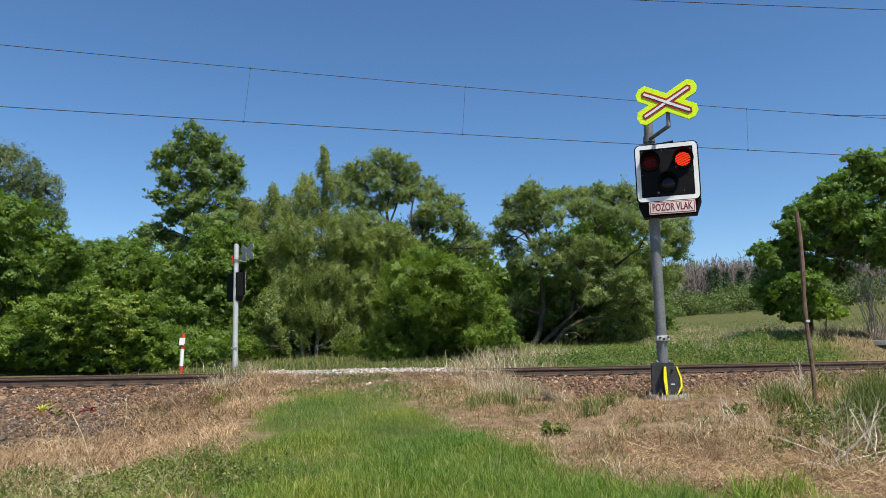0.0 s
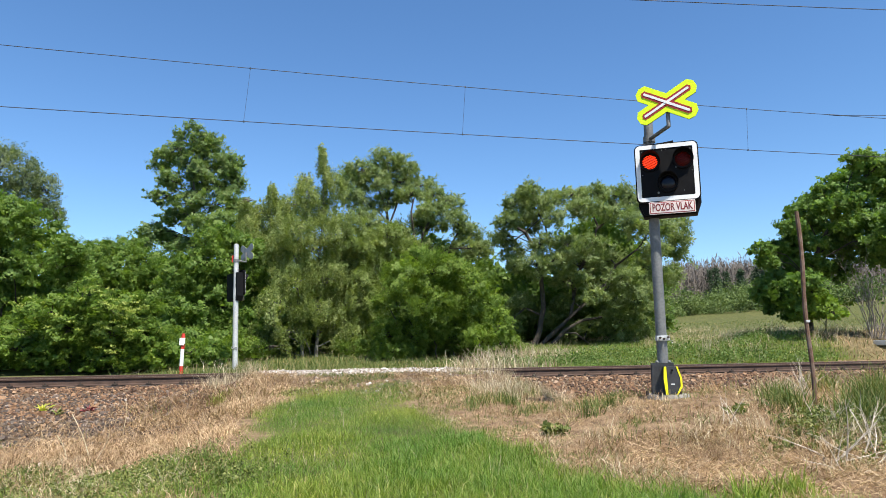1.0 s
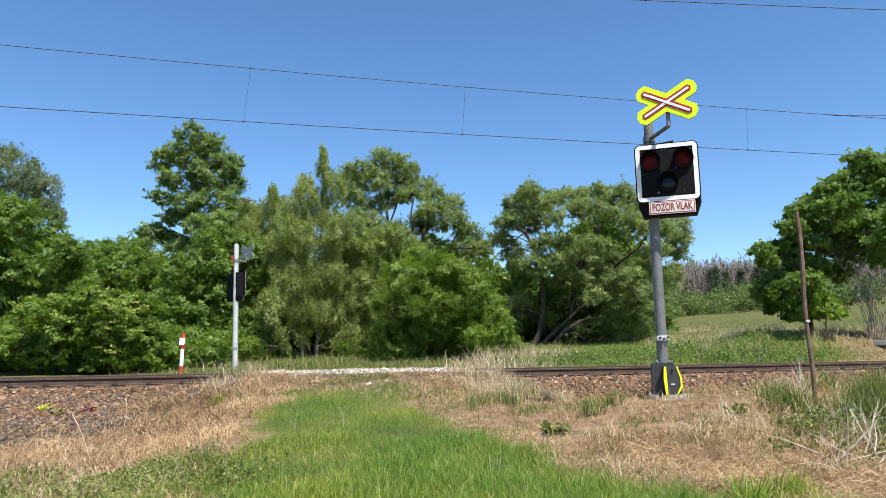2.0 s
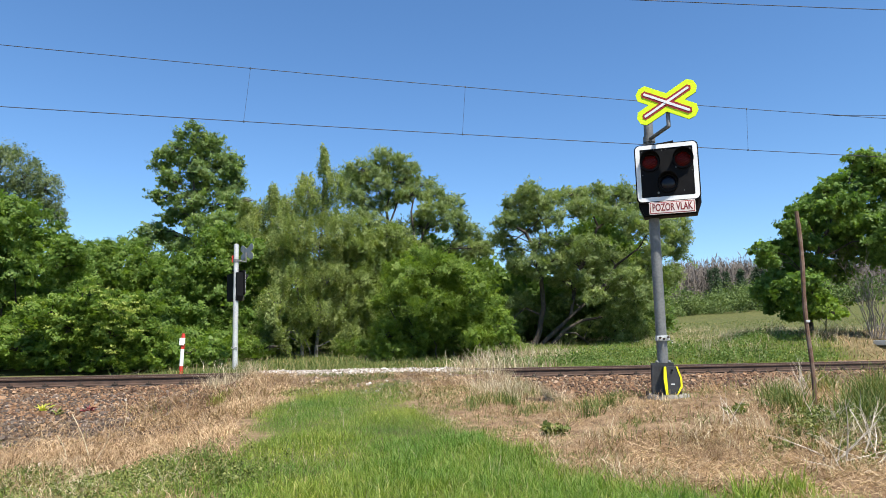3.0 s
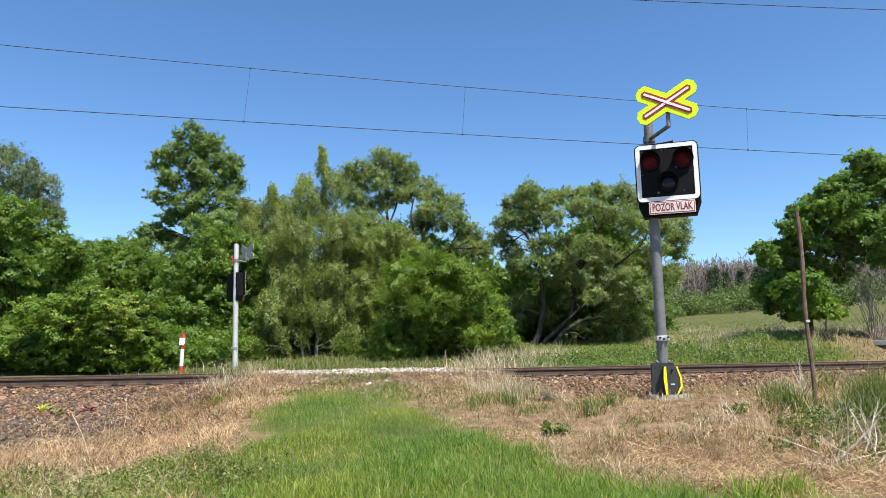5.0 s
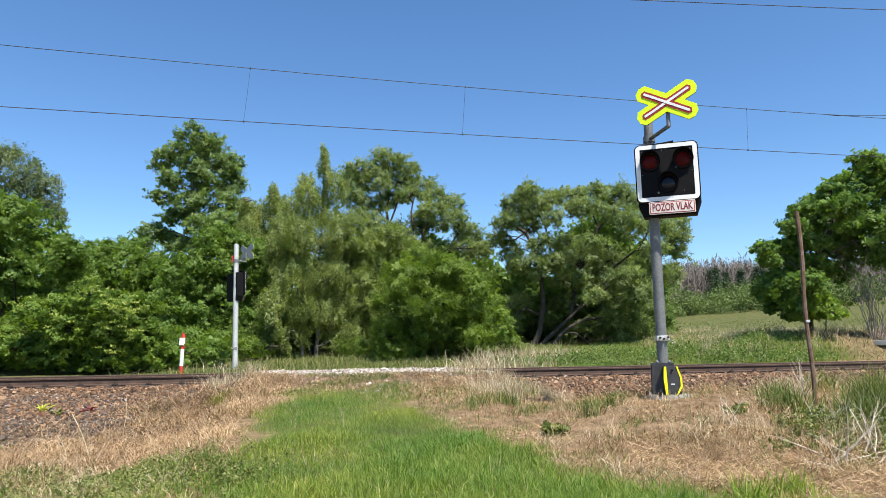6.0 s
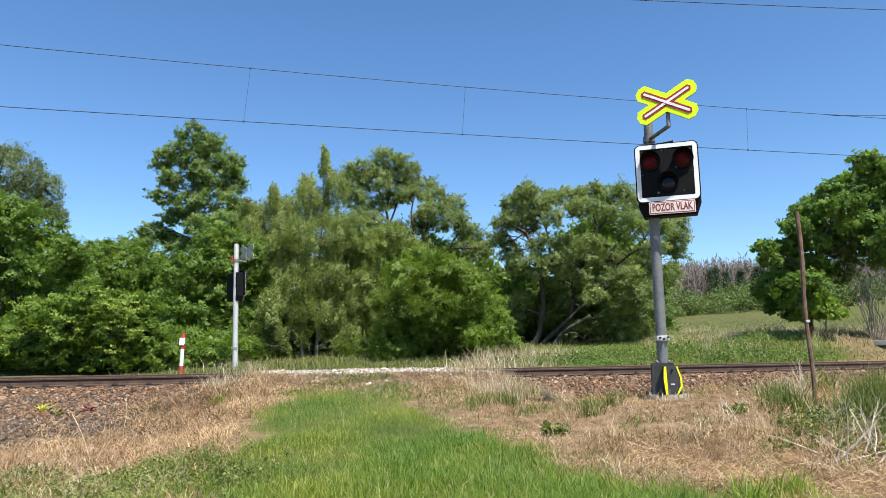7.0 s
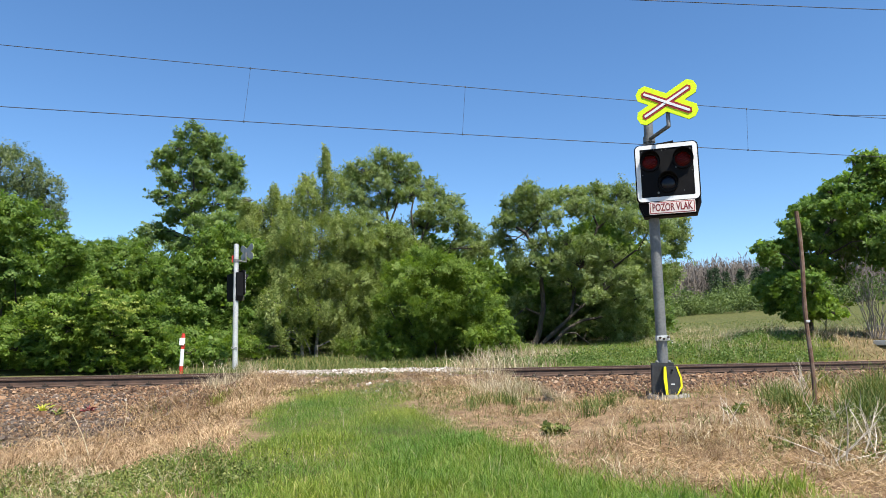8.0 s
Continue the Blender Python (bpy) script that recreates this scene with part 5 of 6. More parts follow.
# ---------------------------------------------------------------- pale bare-stemmed shrub
def build_stem_shrub():
    root = empty("shrub", pose(14.6, 23.0, float(ground(14.6, 23.0))))
    segs, tips = [], []
    for k in range(38):
        a = rng.normal(0.12, 0.3)
        b = rng.normal(0, 0.3)
        ln = rng.uniform(1.5, 3.6)
        p = np.array([rng.normal(0, 0.22), rng.normal(0, 0.2), 0.0])
        d = np.array([math.sin(a), math.sin(b), 1.0])
        r = rng.uniform(0.008, 0.022)
        for j in range(5):
            q = p + d / np.linalg.norm(d) * ln / 5
            segs.append((*p, *q, r * (1 - j * 0.18), r * (1 - (j + 1) * 0.18)))
            if j > 1:
                for _ in range(3):
                    e = q + np.array([rng.normal(0, 0.2), rng.normal(0, 0.2), rng.uniform(0.15, 0.5)])
                    segs.append((*q, *e, 0.006, 0.002))
                    tips.append(e)
            p = q
            d = d + rng.normal(0, 0.13, 3)
    v, f = tubes(segs, 5)
    raw_mesh("stem", v, f, M["twig"], root)["kind"] = "stuff"
    tips = np.array(tips)
    v, f = leaves(tips[::6], 8, (0.15, 0.15, 0.12), 0.09, 0.6)
    raw_mesh("leaves", v, f, LEAF["maple"], root)
    tagged(root, "leggy shrub with many pale bare stems", "shrub")


build_stem_shrub()


# ---------------------------------------------------------------- far hill
def build_far():
    # grey standing spruces on the hill
    n = 4200
    x = rng.uniform(40, 140, n)
    y = rng.uniform(175, 260, n)
    z = ground(x, y)
    hgt = rng.uniform(9, 11.6, n)
    segs, green = [], []
    for i in range(n):
        segs.append((x[i], y[i], z[i] - 0.3, x[i] + rng.normal(0, 0.2), y[i], z[i] + hgt[i], 0.15, 0.03))
        for k in range(1):
            t = rng.uniform(0.25, 0.97)
            a = rng.uniform(0, 6.28)
            ln = (1.05 - t) * rng.uniform(1.2, 3.0)
            p = (x[i], y[i], z[i] + hgt[i] * t)
            segs.append((*p, p[0] + ln * math.cos(a), p[1] + ln * math.sin(a), p[2] - 0.3 * ln, 0.10, 0.03))
    v, f = tubes(segs, 3)
    brush = np.stack([np.repeat(x, 2), np.repeat(y, 2), np.repeat(z, 2) + np.repeat(hgt, 2) * rng.uniform(0.35, 0.98, 2 * n)], 1)
    v2, f2 = leaves(brush, 4, (0.45, 0.45, 0.9), 1.5, 0.16, 1.4)
    v, f = np.concatenate([v, v2]), np.concatenate([f, f2 + len(v)])
    tagged(raw_mesh("dead_forest", v, f, M["dead"]), "grey-brown bare standing spruces on the far hill", "forest", kind="stuff")
    # some living spruces among and above them
    cent = []
    for i in range(22):
        px, py = (rng.uniform(67, 80), rng.uniform(165, 174)) if i < 9 else (rng.uniform(20, 190), rng.uniform(255, 275))
        hz = rng.uniform(6, 8.5) if i < 9 else rng.uniform(9, 12)
        g0 = float(ground(px, py))
        for k in range(60):
            t = rng.uniform(0.05, 1) ** 0.8
            a, w = rng.uniform(0, 6.28), (1 - t) * 2.0 + 0.1
            cent.append((px + w * math.cos(a) * rng.uniform(0.3, 1), py + w * math.sin(a), g0 + hz * t))
    v, f = leaves(np.array(cent), 16, (0.35, 0.35, 0.3), 0.55, 0.3, 0.2)
    tagged(raw_mesh("spruce_wood", v, f, M["spruce"]), "dark green living spruces on the far hill", "forest", kind="stuff")
    # bushes along the far edge of the meadow
    cent = []
    for i in range(100):
        px, py = (rng.uniform(30, 92), 109 + 34 * rng.uniform(0, 1) ** 2) if i > 34 else (28 + 1.9 * i + rng.normal(0, 1.2), rng.uniform(103, 110))
        w, hz = rng.uniform(1.6, 4.6), rng.uniform(1.5, 5.2)
        g0 = float(ground(px, py))
        pts = lobe_points(40, (px, py, g0 + hz * 0.42), (w, w, hz * 0.55))
        pts[:, 2] = np.maximum(pts[:, 2], g0 + 0.2)
        cent.append(pts)
    v, f = leaves(np.concatenate(cent), 12, (0.4, 0.4, 0.3), 0.30, 0.8, 0.0, 0.7)
    tagged(raw_mesh("hedge_wood", v, f, M["far_leaf"]), "rounded green bushes along the meadow's far edge", "bushes", kind="stuff")


M["dead"] = surface("dead_spruce", [(0.3, (0.122, 0.105, 0.092)), (0.7, (0.195, 0.167, 0.146))], 0.2, 0.95, 0, 0, 3)
M["spruce"] = leafy("spruce_needles", [(0.0, (0.022, 0.045, 0.022)), (1.0, (0.055, 0.09, 0.045))], 0.7, 0.1, 0.05)
M["far_leaf"] = leafy("far_leaves", [(0.0, (0.075, 0.115, 0.036)), (1.0, (0.155, 0.21, 0.072))], 0.7, 0.3, 0.2, (0.62, 0.68, 0.66), (1.3, 1.24, 1.2))
build_far()


# ---------------------------------------------------------------- grass and weeds
def blades(x, y, length, width, lean, material, name, label, z=None, curl=0.5, simple=False):
    """Two-piece bent blades as one mesh."""
    n = len(x)
    z = ground(x, y) if z is None else z
    a = rng.uniform(0, 6.28, n)
    t = np.abs(rng.normal(lean, 0.22, n))
    L = length * np.clip(rng.lognormal(0, 0.3, n), 0.4, 1.7)
    d = np.stack([np.cos(a) * np.sin(t), np.sin(a) * np.sin(t), np.cos(t)], 1)
    t2 = np.minimum(t + curl * rng.uniform(0.3, 1.4, n), 2.1)
    d2 = np.stack([np.cos(a) * np.sin(t2), np.sin(a) * np.sin(t2), np.cos(t2)], 1)
    w = np.stack([-np.sin(a), np.cos(a), np.zeros(n)], 1)
    turn = rng.uniform(-0.9, 0.9, n)[:, None]
    w = w * np.cos(turn) + np.cross(d, w) * np.sin(turn)
    w = w * (width * rng.uniform(0.7, 1.3, n))[:, None] * 0.5
    p0 = np.stack([x, y, z - 0.01], 1)
    p1 = p0 + d * (L * 0.55)[:, None]
    p2 = p1 + d2 * (L * 0.45)[:, None]
    v = np.stack([p0 - w, p0 + w, p1 + w * 0.85, p1 - w * 0.85, p2 + w * 0.12, p2 - w * 0.12], 1).reshape(-1, 3)
    q = np.array([[0, 1, 4, 5]]) if simple else np.array([[0, 1, 2, 3], [3, 2, 4, 5]])
    if simple:
        v = v.reshape(-1, 6, 3)[:, [0, 1, 4, 5]].reshape(-1, 3)
        f = np.arange(n * 4).reshape(-1, 4)
        return tagged(raw_mesh(name, v, f, material), label, "grass", kind="stuff")
    f = ((np.arange(n) * 6)[:, None, None] + q[None]).reshape(-1, 4)
    ob = raw_mesh(name, v, f, material)
    return tagged(ob, label, "grass", kind="stuff")


def pick(n, x0, x1, y0, y1, weight):
    x, y = scatter(n, x0, x1, y0, y1)
    k = rng.random(n) < weight(x, y)
    return x[k], y[k]


def lane_weight(x, y):
    left, right = road_edges(y)
    w = 0.3 * wobble(x, y, 1.6)
    s, u = side_of_track(x, y)
    return step01(-0.25, 0.3, x - left + w) * step01(-0.25, 0.3, right - x + w) * step01(2.9, 4.1, s + 0.6 * w) * np.clip(1.5 - y / 14, 0.45, 1)


def dry_weight(x, y):
    left, right = road_edges(y)
    s, u = side_of_track(x, y)
    out = np.maximum(left - x, x - right)
    near_lane = step01(1.9, 2.4, s + 0.5 * wobble(x, y, 1.1))
    bank = np.where(x < 0, np.maximum(near_lane * (1 - step01(2.2, 3.2, left - x + 0.6 * wobble(x, y, 0.9))), step01(2.5, 3.2, s + 0.7 * wobble(x, y, 0.8))), step01(2.6, 3.4, s + 0.5 * wobble(x, y)))
    footing = step01(0.32, 0.5, np.hypot(x - 2.85, y - 8.85))
    return footing * step01(-0.2, 0.3, out) * bank * (0.35 + 0.65 * step01(-0.6, 0.3, wobble(x, y, 1.4)))


def patches(x, y):
    """Where the turf grows taller: 0 to 1."""
    return step01(-0.5, 0.7, wobble(x + 5, y, 0.8) + 0.6 * wobble(x, y + 3, 2.3))


x, y = pick(250000, -4, 5, 4.0, 12.4, lane_weight)
near = y < 7.6
for k, simple in ((near, False), (~near, True)):
    xs, ys = x[k], y[k]
    ln = (0.05 + 0.055 * patches(xs, ys)) * (1 + 0.5 * (1 - step01(5, 7.5, ys)))
    blades(xs, ys, ln, 0.0048, 0.42, M["green_grass"], "grass", "lush green grass growing over the lane", curl=0.7, simple=simple)
x, y = pick(5000, -4, 5, 4.0, 12.0, lambda x, y: lane_weight(x, y) * patches(x - 2, y + 4))
blades(x, y, 0.16, 0.0026, 0.3, M["pale_grass"], "grass", "thin pale seed stems over the lane's turf", curl=0.4, simple=True)
x, y = pick(150000, -8, 8, 4.4, 12.6, lambda x, y: dry_weight(x, y) * (0.35 + 0.65 * step01(-0.5, 0.1, wobble(x + 4, y, 2.6))))
fluff = ground(x, y) + rng.uniform(0, 0.06, len(x)) * step01(-0.5, 0.6, wobble(x, y, 2.3))
blades(x, y, 0.10, 0.0048, 1.15, M["dry_grass"], "dry_grass", "flattened tan dry grass on the banks", z=fluff, curl=0.4, simple=True)


def straw_clumps(n, x0, x1, y0, y1, weight, per, ln, mat, label, rad=0.07):
    """Tussocks: blades spreading from many small centres."""
    cx, cy = pick(n, x0, x1, y0, y1, weight)
    size = np.clip(rng.lognormal(0, 0.35, len(cx)), 0.5, 2.0)
    i = np.repeat(np.arange(len(cx)), (per * size).astype(int))
    px, py = cx[i] + rng.normal(0, rad, len(i)) * size[i], cy[i] + rng.normal(0, rad, len(i)) * size[i]
    lift = ground(px, py) + np.abs(rng.normal(0, 0.02, len(i))) * size[i]
    blades(px, py, ln * size[i], 0.0042, 0.75, M[mat], "dry_grass" if mat != "field_grass" else "grass", label, z=lift, curl=0.9)


straw_clumps(1500, -9, 9, 4.4, 13, dry_weight, 34, 0.12, "dry_grass", "tan tussocks of matted dry grass", 0.08)
straw_clumps(420, -9, 9, 4.4, 13, lambda x, y: dry_weight(x, y) * step01(-0.2, 0.6, wobble(x + 3, y, 0.9)), 28, 0.17, "pale_grass", "standing bleached dry grass tussocks", 0.06)
def bank_straw(x, y):
    left, right = road_edges(y)
    w = 0.35 * wobble(x, y, 1.4)
    s, u = side_of_track(x, y)
    return step01(0.0, 0.3, left - x + 0.3 * w) * np.maximum(step01(-5.5, -4.9, x + w), step01(0.0, 0.6, 9.0 - y + w)) * step01(1.8, 2.3, s) * step01(7.2, 7.7, y)


straw_clumps(1000, -7.5, -2.3, 7.2, 13.6, bank_straw, 42, 0.13, "dry_grass", "deep mats of tan straw on the ballast bank", 0.10)
straw_clumps(110, -6, -1.8, 4.8, 7.4, lambda x, y: step01(0.2, 0.6, road_edges(y)[0] - x), 30, 0.12, "pale_grass", "bleached dry grass among the nettles", 0.06)
straw_clumps(170, 0.9, 4.6, 5.6, 8.6, lambda x, y: dry_weight(x, y) * step01(-0.2, 0.4, wobble(x + 1, y - 2, 2.1)), 34, 0.10, "pale_grass", "pale mats of straw beside the signal", 0.09)
straw_clumps(160, 0.2, 9, 5.4, 12, lambda x, y: dry_weight(x, y) * step01(0.0, 0.6, wobble(x - 1.5, y + 2, 1.1)), 26, 0.13, "field_grass", "green tussocks sprouting in dry grass", 0.06)
# mixed green among the dry
x, y = pick(45000, -9, 9, 4.2, 12.5, lambda x, y: dry_weight(x, y) * step01(0.2, 0.9, wobble(x - 1.5, y + 2, 1.1)) * 0.8)
blades(x, y, 0.15, 0.0055, 0.4, M["field_grass"], "grass", "patchy green grass between dry tufts")
# beyond the track
x, y = pick(68000, -10, 24, 16.5, 32, lambda x, y: (side_of_track(x, y)[0] < -2.6) * np.clip(1.9 - y / 22, 0.25, 1) * step01(-9, -5, x) * (1 - 0.6 * step01(1, 2.5, x) * (1 - step01(27, 30, y))) * (1 - 0.8 * step01(11.5, 13.5, x) * (1 - step01(23, 26, y))))
blades(x, y, 0.17, 0.014, 0.3, M["field_grass"], "grass", "tall green meadow grass beyond the rails")
x, y = pick(9500, -8, 24, 16.0, 26, lambda x, y: (side_of_track(x, y)[0] < -2.2) * step01(0.1, 0.8, wobble(x, y, 0.5)) * 0.7)
blades(x, y, 0.30, 0.009, 0.3, M["pale_grass"], "dry_grass", "bleached tall grass stalks beyond the rails")
x, y = pick(36000, 5, 60, 30, 90, lambda x, y: np.clip(1.2 - y / 90, 0.1, 1) * 0.8)
blades(x, y, 0.12, 0.03, 0.5, M["field_grass"], "grass", "meadow grass rising towards the far hill")
x, y = pick(12000, 7, 24, 24, 40, lambda x, y: step01(-0.3, 0.5, wobble(x, y, 0.35)) * step01(6.0, 8.0, -side_of_track(x, y)[0]))
blades(x, y, 0.26, 0.011, 0.45, M["pale_grass"], "dry_grass", "bleached grass on the meadow's rise")
x, y = pick(30000, 8, 24, 17.5, 26, lambda x, y: (side_of_track(x, y)[0] < -2.0) * step01(11.3, 13.5, x + 0.8 * wobble(x, y, 0.6)) * 0.35)
blades(x, y, 0.16, 0.014, 0.8, M["dry_grass"], "dry_grass", "dry tan grass patch beyond the rails")
x, y = pick(3600, 7.5, 15, 20, 27, lambda x, y: step01(2.6, 4.5, -side_of_track(x, y)[0]) * step01(-0.3, 0.5, wobble(x, y, 0.9)))
blades(x, y, 0.42, 0.009, 0.3, M["pale_grass"], "dry_grass", "tall bleached stalks on the bank", curl=0.6)
# broad-leaved weeds close behind the rails
x, y = pick(48000, 1.5, 13, 17.8, 27, lambda x, y: (side_of_track(x, y)[0] < -2.4) * step01(-0.5, 0.2, wobble(x + 1, y, 0.6)) * (1 - step01(6.0, 8.5, -side_of_track(x, y)[0])) * (1 - step01(10.5, 12.5, x)))
k = rng.random(len(x)) < 0.26
x, y = x[k], y[k]
hill = np.clip(0.5 + 0.6 * wobble(x, y, 1.1), 0.15, 1)
v, f = leaves(np.stack([x, y, ground(x, y) + 0.06 + 0.26 * hill * rng.random(len(x))], 1), 5, (0.10, 0.10, 0.06), 0.06, 0.55, 0.0, 0.6)
tagged(raw_mesh("weeds", v, f, M["nettle"]), "green broad-leaved weeds beyond the rails", "plants", kind="stuff")
# worn apron between lane and gravel
def apron(x, y):
    left, right = road_edges(y)
    s, u = side_of_track(x, y)
    return step01(-0.3, 0.1, x - left) * step01(-1.4, -0.9, right - x) * step01(1.9, 2.6, s) * (1 - step01(4.2, 5.2, s))


x, y = pick(34000, -4.5, 1.5, 9.0, 13.8, lambda x, y: apron(x, y) * step01(-0.5, 0.4, wobble(x, y, 1.7)))
blades(x, y, 0.09, 0.007, 1.0, M["dry_grass"], "dry_grass", "trodden dry grass on the crossing's apron")
x, y = pick(34000, -4.5, 1.5, 9.0, 13.8, lambda x, y: apron(x, y) * step01(-0.2, 0.5, wobble(x + 2, y - 1, 1.3)))
blades(x, y, 0.07, 0.008, 0.5, M["field_grass"], "grass", "short green grass on the crossing's apron")
# greener short grass right behind the track
x, y = pick(60000, 1.0, 13, 18.0, 31, lambda x, y: (side_of_track(x, y)[0] < -2.4) * step01(-0.6, 0.1, wobble(x, y, 0.45)) * (1 - 0.8 * step01(11.5, 13.5, x) * (1 - step01(23, 26, y))))
blades(x, y, 0.13, 0.014, 0.3, M["green_grass"], "grass", "fresh green grass beyond the rails", simple=True)
x, y = pick(9000, 0.3, 3.2, 8.4, 11.2, lambda x, y: step01(-0.2, 0.5, wobble(x, y, 1.5)) * step01(0, 0.5, x - road_edges(y)[1]))
blades(x, y, 0.12, 0.006, 0.4, M["field_grass"], "grass", "thin green grass beside the signal")
# sparse trodden grass along the lane's worn edge
x, y = pick(40000, -1.5, 2.6, 5.6, 11.5, lambda x, y: step01(-0.3, 0.1, x - road_edges(y)[1]) * (1 - step01(0.4, 1.0, x - road_edges(y)[1])) * step01(-0.6, 0.4, wobble(x, y, 2.0)))
blades(x, y, 0.06, 0.006, 0.5, M["field_grass"], "grass", "sparse trodden grass beside the lane", simple=True)
# straw and sprouts on the near bank by the dead branches
x, y = pick(22000, 1.6, 5.0, 4.7, 7.0, lambda x, y: step01(0.1, 0.5, x - road_edges(y)[1]))
blades(x, y, 0.1, 0.005, 1.1, M["dry_grass"], "dry_grass", "loose straw on the near bank", z=ground(x, y) + rng.uniform(0, 0.05, len(x)), simple=True)
x, y = pick(9000, 1.6, 5.0, 4.7, 7.6, lambda x, y: step01(0.1, 0.5, x - road_edges(y)[1]) * step01(0.1, 0.6, wobble(x, y, 1.9)))
blades(x, y, 0.1, 0.006, 0.5, M["field_grass"], "grass", "green sprouts on the near bank")


# ---------------------------------------------------------------- tufts, weeds and stalks
def tuft(x, y, n, length, width, lean, spread, mat, name, label, category="grass"):
    root = empty(name, pose(x, y, float(ground(x, y))))
    px, py = x + rng.normal(0, spread, n), y + rng.normal(0, spread, n)
    ob = blades(px, py, length, width, lean, M[mat], "blade", "")
    ob.parent = root
    ob.matrix_parent_inverse = root.matrix_basis.inverted()
    del ob["category"]
    return tagged(root, label, category)


GREEN_TUFTS = ((3.85, 7.8, 330, 0.24), (4.0, 8.4, 220, 0.22), (4.35, 7.3, 380, 0.28), (4.75, 7.7, 420, 0.30), (5.3, 8.4, 420, 0.32), (4.95, 9.1, 260, 0.24), (6.2, 9.6, 330, 0.3), (4.3, 6.6, 240, 0.2),
               (1.74, 8.2, 50, 0.24), (2.0, 8.5, 50, 0.18), (2.6, 5.35, 200, 0.16), (2.25, 5.15, 200, 0.16), (-3.9, 12.0, 200, 0.16), (0.9, 9.6, 160, 0.13), (2.3, 9.4, 130, 0.13), (5.6, 7.7, 400, 0.3))
for x, y, n, ln in GREEN_TUFTS:
    tuft(x, y, n, ln, 0.009, 0.3, 0.05 + n * 0.00022, "field_grass" if n != 200 else "green_grass", "grass_tuft", "green tuft of tall grass among dry stalks")
PALE_TUFTS = ((0.75, 11.0, 420, 0.22), (1.1, 11.2, 420, 0.22), (1.5, 11.0, 380, 0.18), (0.9, 10.3, 300, 0.18), (2.2, 10.6, 200, 0.16), (4.4, 8.9, 280, 0.22), (5.2, 9.4, 300, 0.24), (3.6, 9.6, 180, 0.16),
              (-4.2, 12.6, 160, 0.2), (3.75, 6.6, 150, 0.2), (4.05, 6.75, 150, 0.2), (3.45, 6.4, 120, 0.15), (4.3, 6.9, 150, 0.22), (-3.6, 12.4, 140, 0.16), (5.9, 8.6, 300, 0.26), (3.1, 7.0, 120, 0.16), (2.4, 6.8, 100, 0.14), (1.6, 7.2, 100, 0.14), (2.6, 22.5, 420, 0.5), (1.6, 22.0, 300, 0.45), (3.6, 23.2, 260, 0.45), (0.8, 17.9, 120, 0.36), (1.3, 17.8, 150, 0.45), (1.9, 18.1, 130, 0.42), (2.5, 18.3, 80, 0.36),
              (0.35, 13.0, 170, 0.24), (0.9, 12.7, 190, 0.25), (1.5, 12.5, 170, 0.22), (2.0, 12.6, 160, 0.2), (-4.2, 13.3, 170, 0.32), (-3.8, 13.4, 150, 0.30), (-4.45, 13.1, 70, 0.24))
for x, y, n, ln in PALE_TUFTS:
    tuft(x, y, n, ln, 0.005 if y < 15 else 0.012, 0.35, 0.08 + n * 0.0004 + (0.25 if y > 15 else 0), "pale_grass", "grass_tuft", "bleached tuft of dry standing grass")


def weed(x, y, n, spread, hgt, leaf, mat="weed", label="dark green leafy weed", name="weed"):
    """A low plant: upright stems with many leaves."""
    g = float(ground(x, y))
    root = empty(name, pose(x, y, g))
    segs, cent = [], []
    for k in range(n):
        bx, by = rng.normal(0, spread), rng.normal(0, spread)
        ln = hgt * rng.uniform(0.6, 1.15)
        tx, ty = bx + rng.normal(0, 0.05), by + rng.normal(0, 0.05)
        dz = float(ground(x + bx, y + by)) - g
        segs.append((bx, by, dz - 0.01, tx, ty, dz + ln, 0.004, 0.002))
        for j in range(5):
            t = 0.25 + 0.75 * j / 4
            cent.append((bx + (tx - bx) * t, by + (ty - by) * t, dz + ln * t))
    v, f = tubes(segs, 4)
    raw_mesh("stem", v, f, M[mat], root)["kind"] = "stuff"
    v, f = leaves(np.array(cent), 5, (0.03, 0.03, 0.012), leaf, 0.55, 0.0, 0.7)
    raw_mesh("foliage", v, f, M[mat], root)["kind"] = "stuff"
    return tagged(root, label, "plant")


for x, y, n, sp in ((-4.0, 7.1, 55, 0.28), (-3.3, 6.9, 60, 0.28), (-2.8, 6.75, 44, 0.30), (-2.3, 6.5, 26, 0.24), (-4.6, 7.0, 50, 0.28), (-3.6, 6.4, 40, 0.3), (-2.9, 6.2, 40, 0.3), (-2.3, 6.1, 50, 0.25), (-4.3, 6.3, 50, 0.3), (-3.2, 5.7, 50, 0.3), (-2.5, 5.5, 50, 0.3), (-3.8, 5.8, 45, 0.3), (-1.8, 5.8, 40, 0.22)):
    weed(x, y, n, sp * 1.1, 0.10, 0.026, label="low dark green nettle patch on the bank")
weed(1.2, 7.53, 11, 0.05, 0.1, 0.06, label="small dark green leafy plant in dry grass")
weed(3.9, 7.2, 18, 0.2, 0.14, 0.045, label="grey-green weeds under the bare branches")
weed(3.5, 6.6, 16, 0.22, 0.1, 0.04, label="grey-green weeds under the bare branches")
weed(4.35, 6.9, 20, 0.25, 0.16, 0.045, label="grey-green weeds under the bare branches")
weed(3.3, 7.7, 10, 0.12, 0.07, 0.04, label="low green weed beside the signal footing")


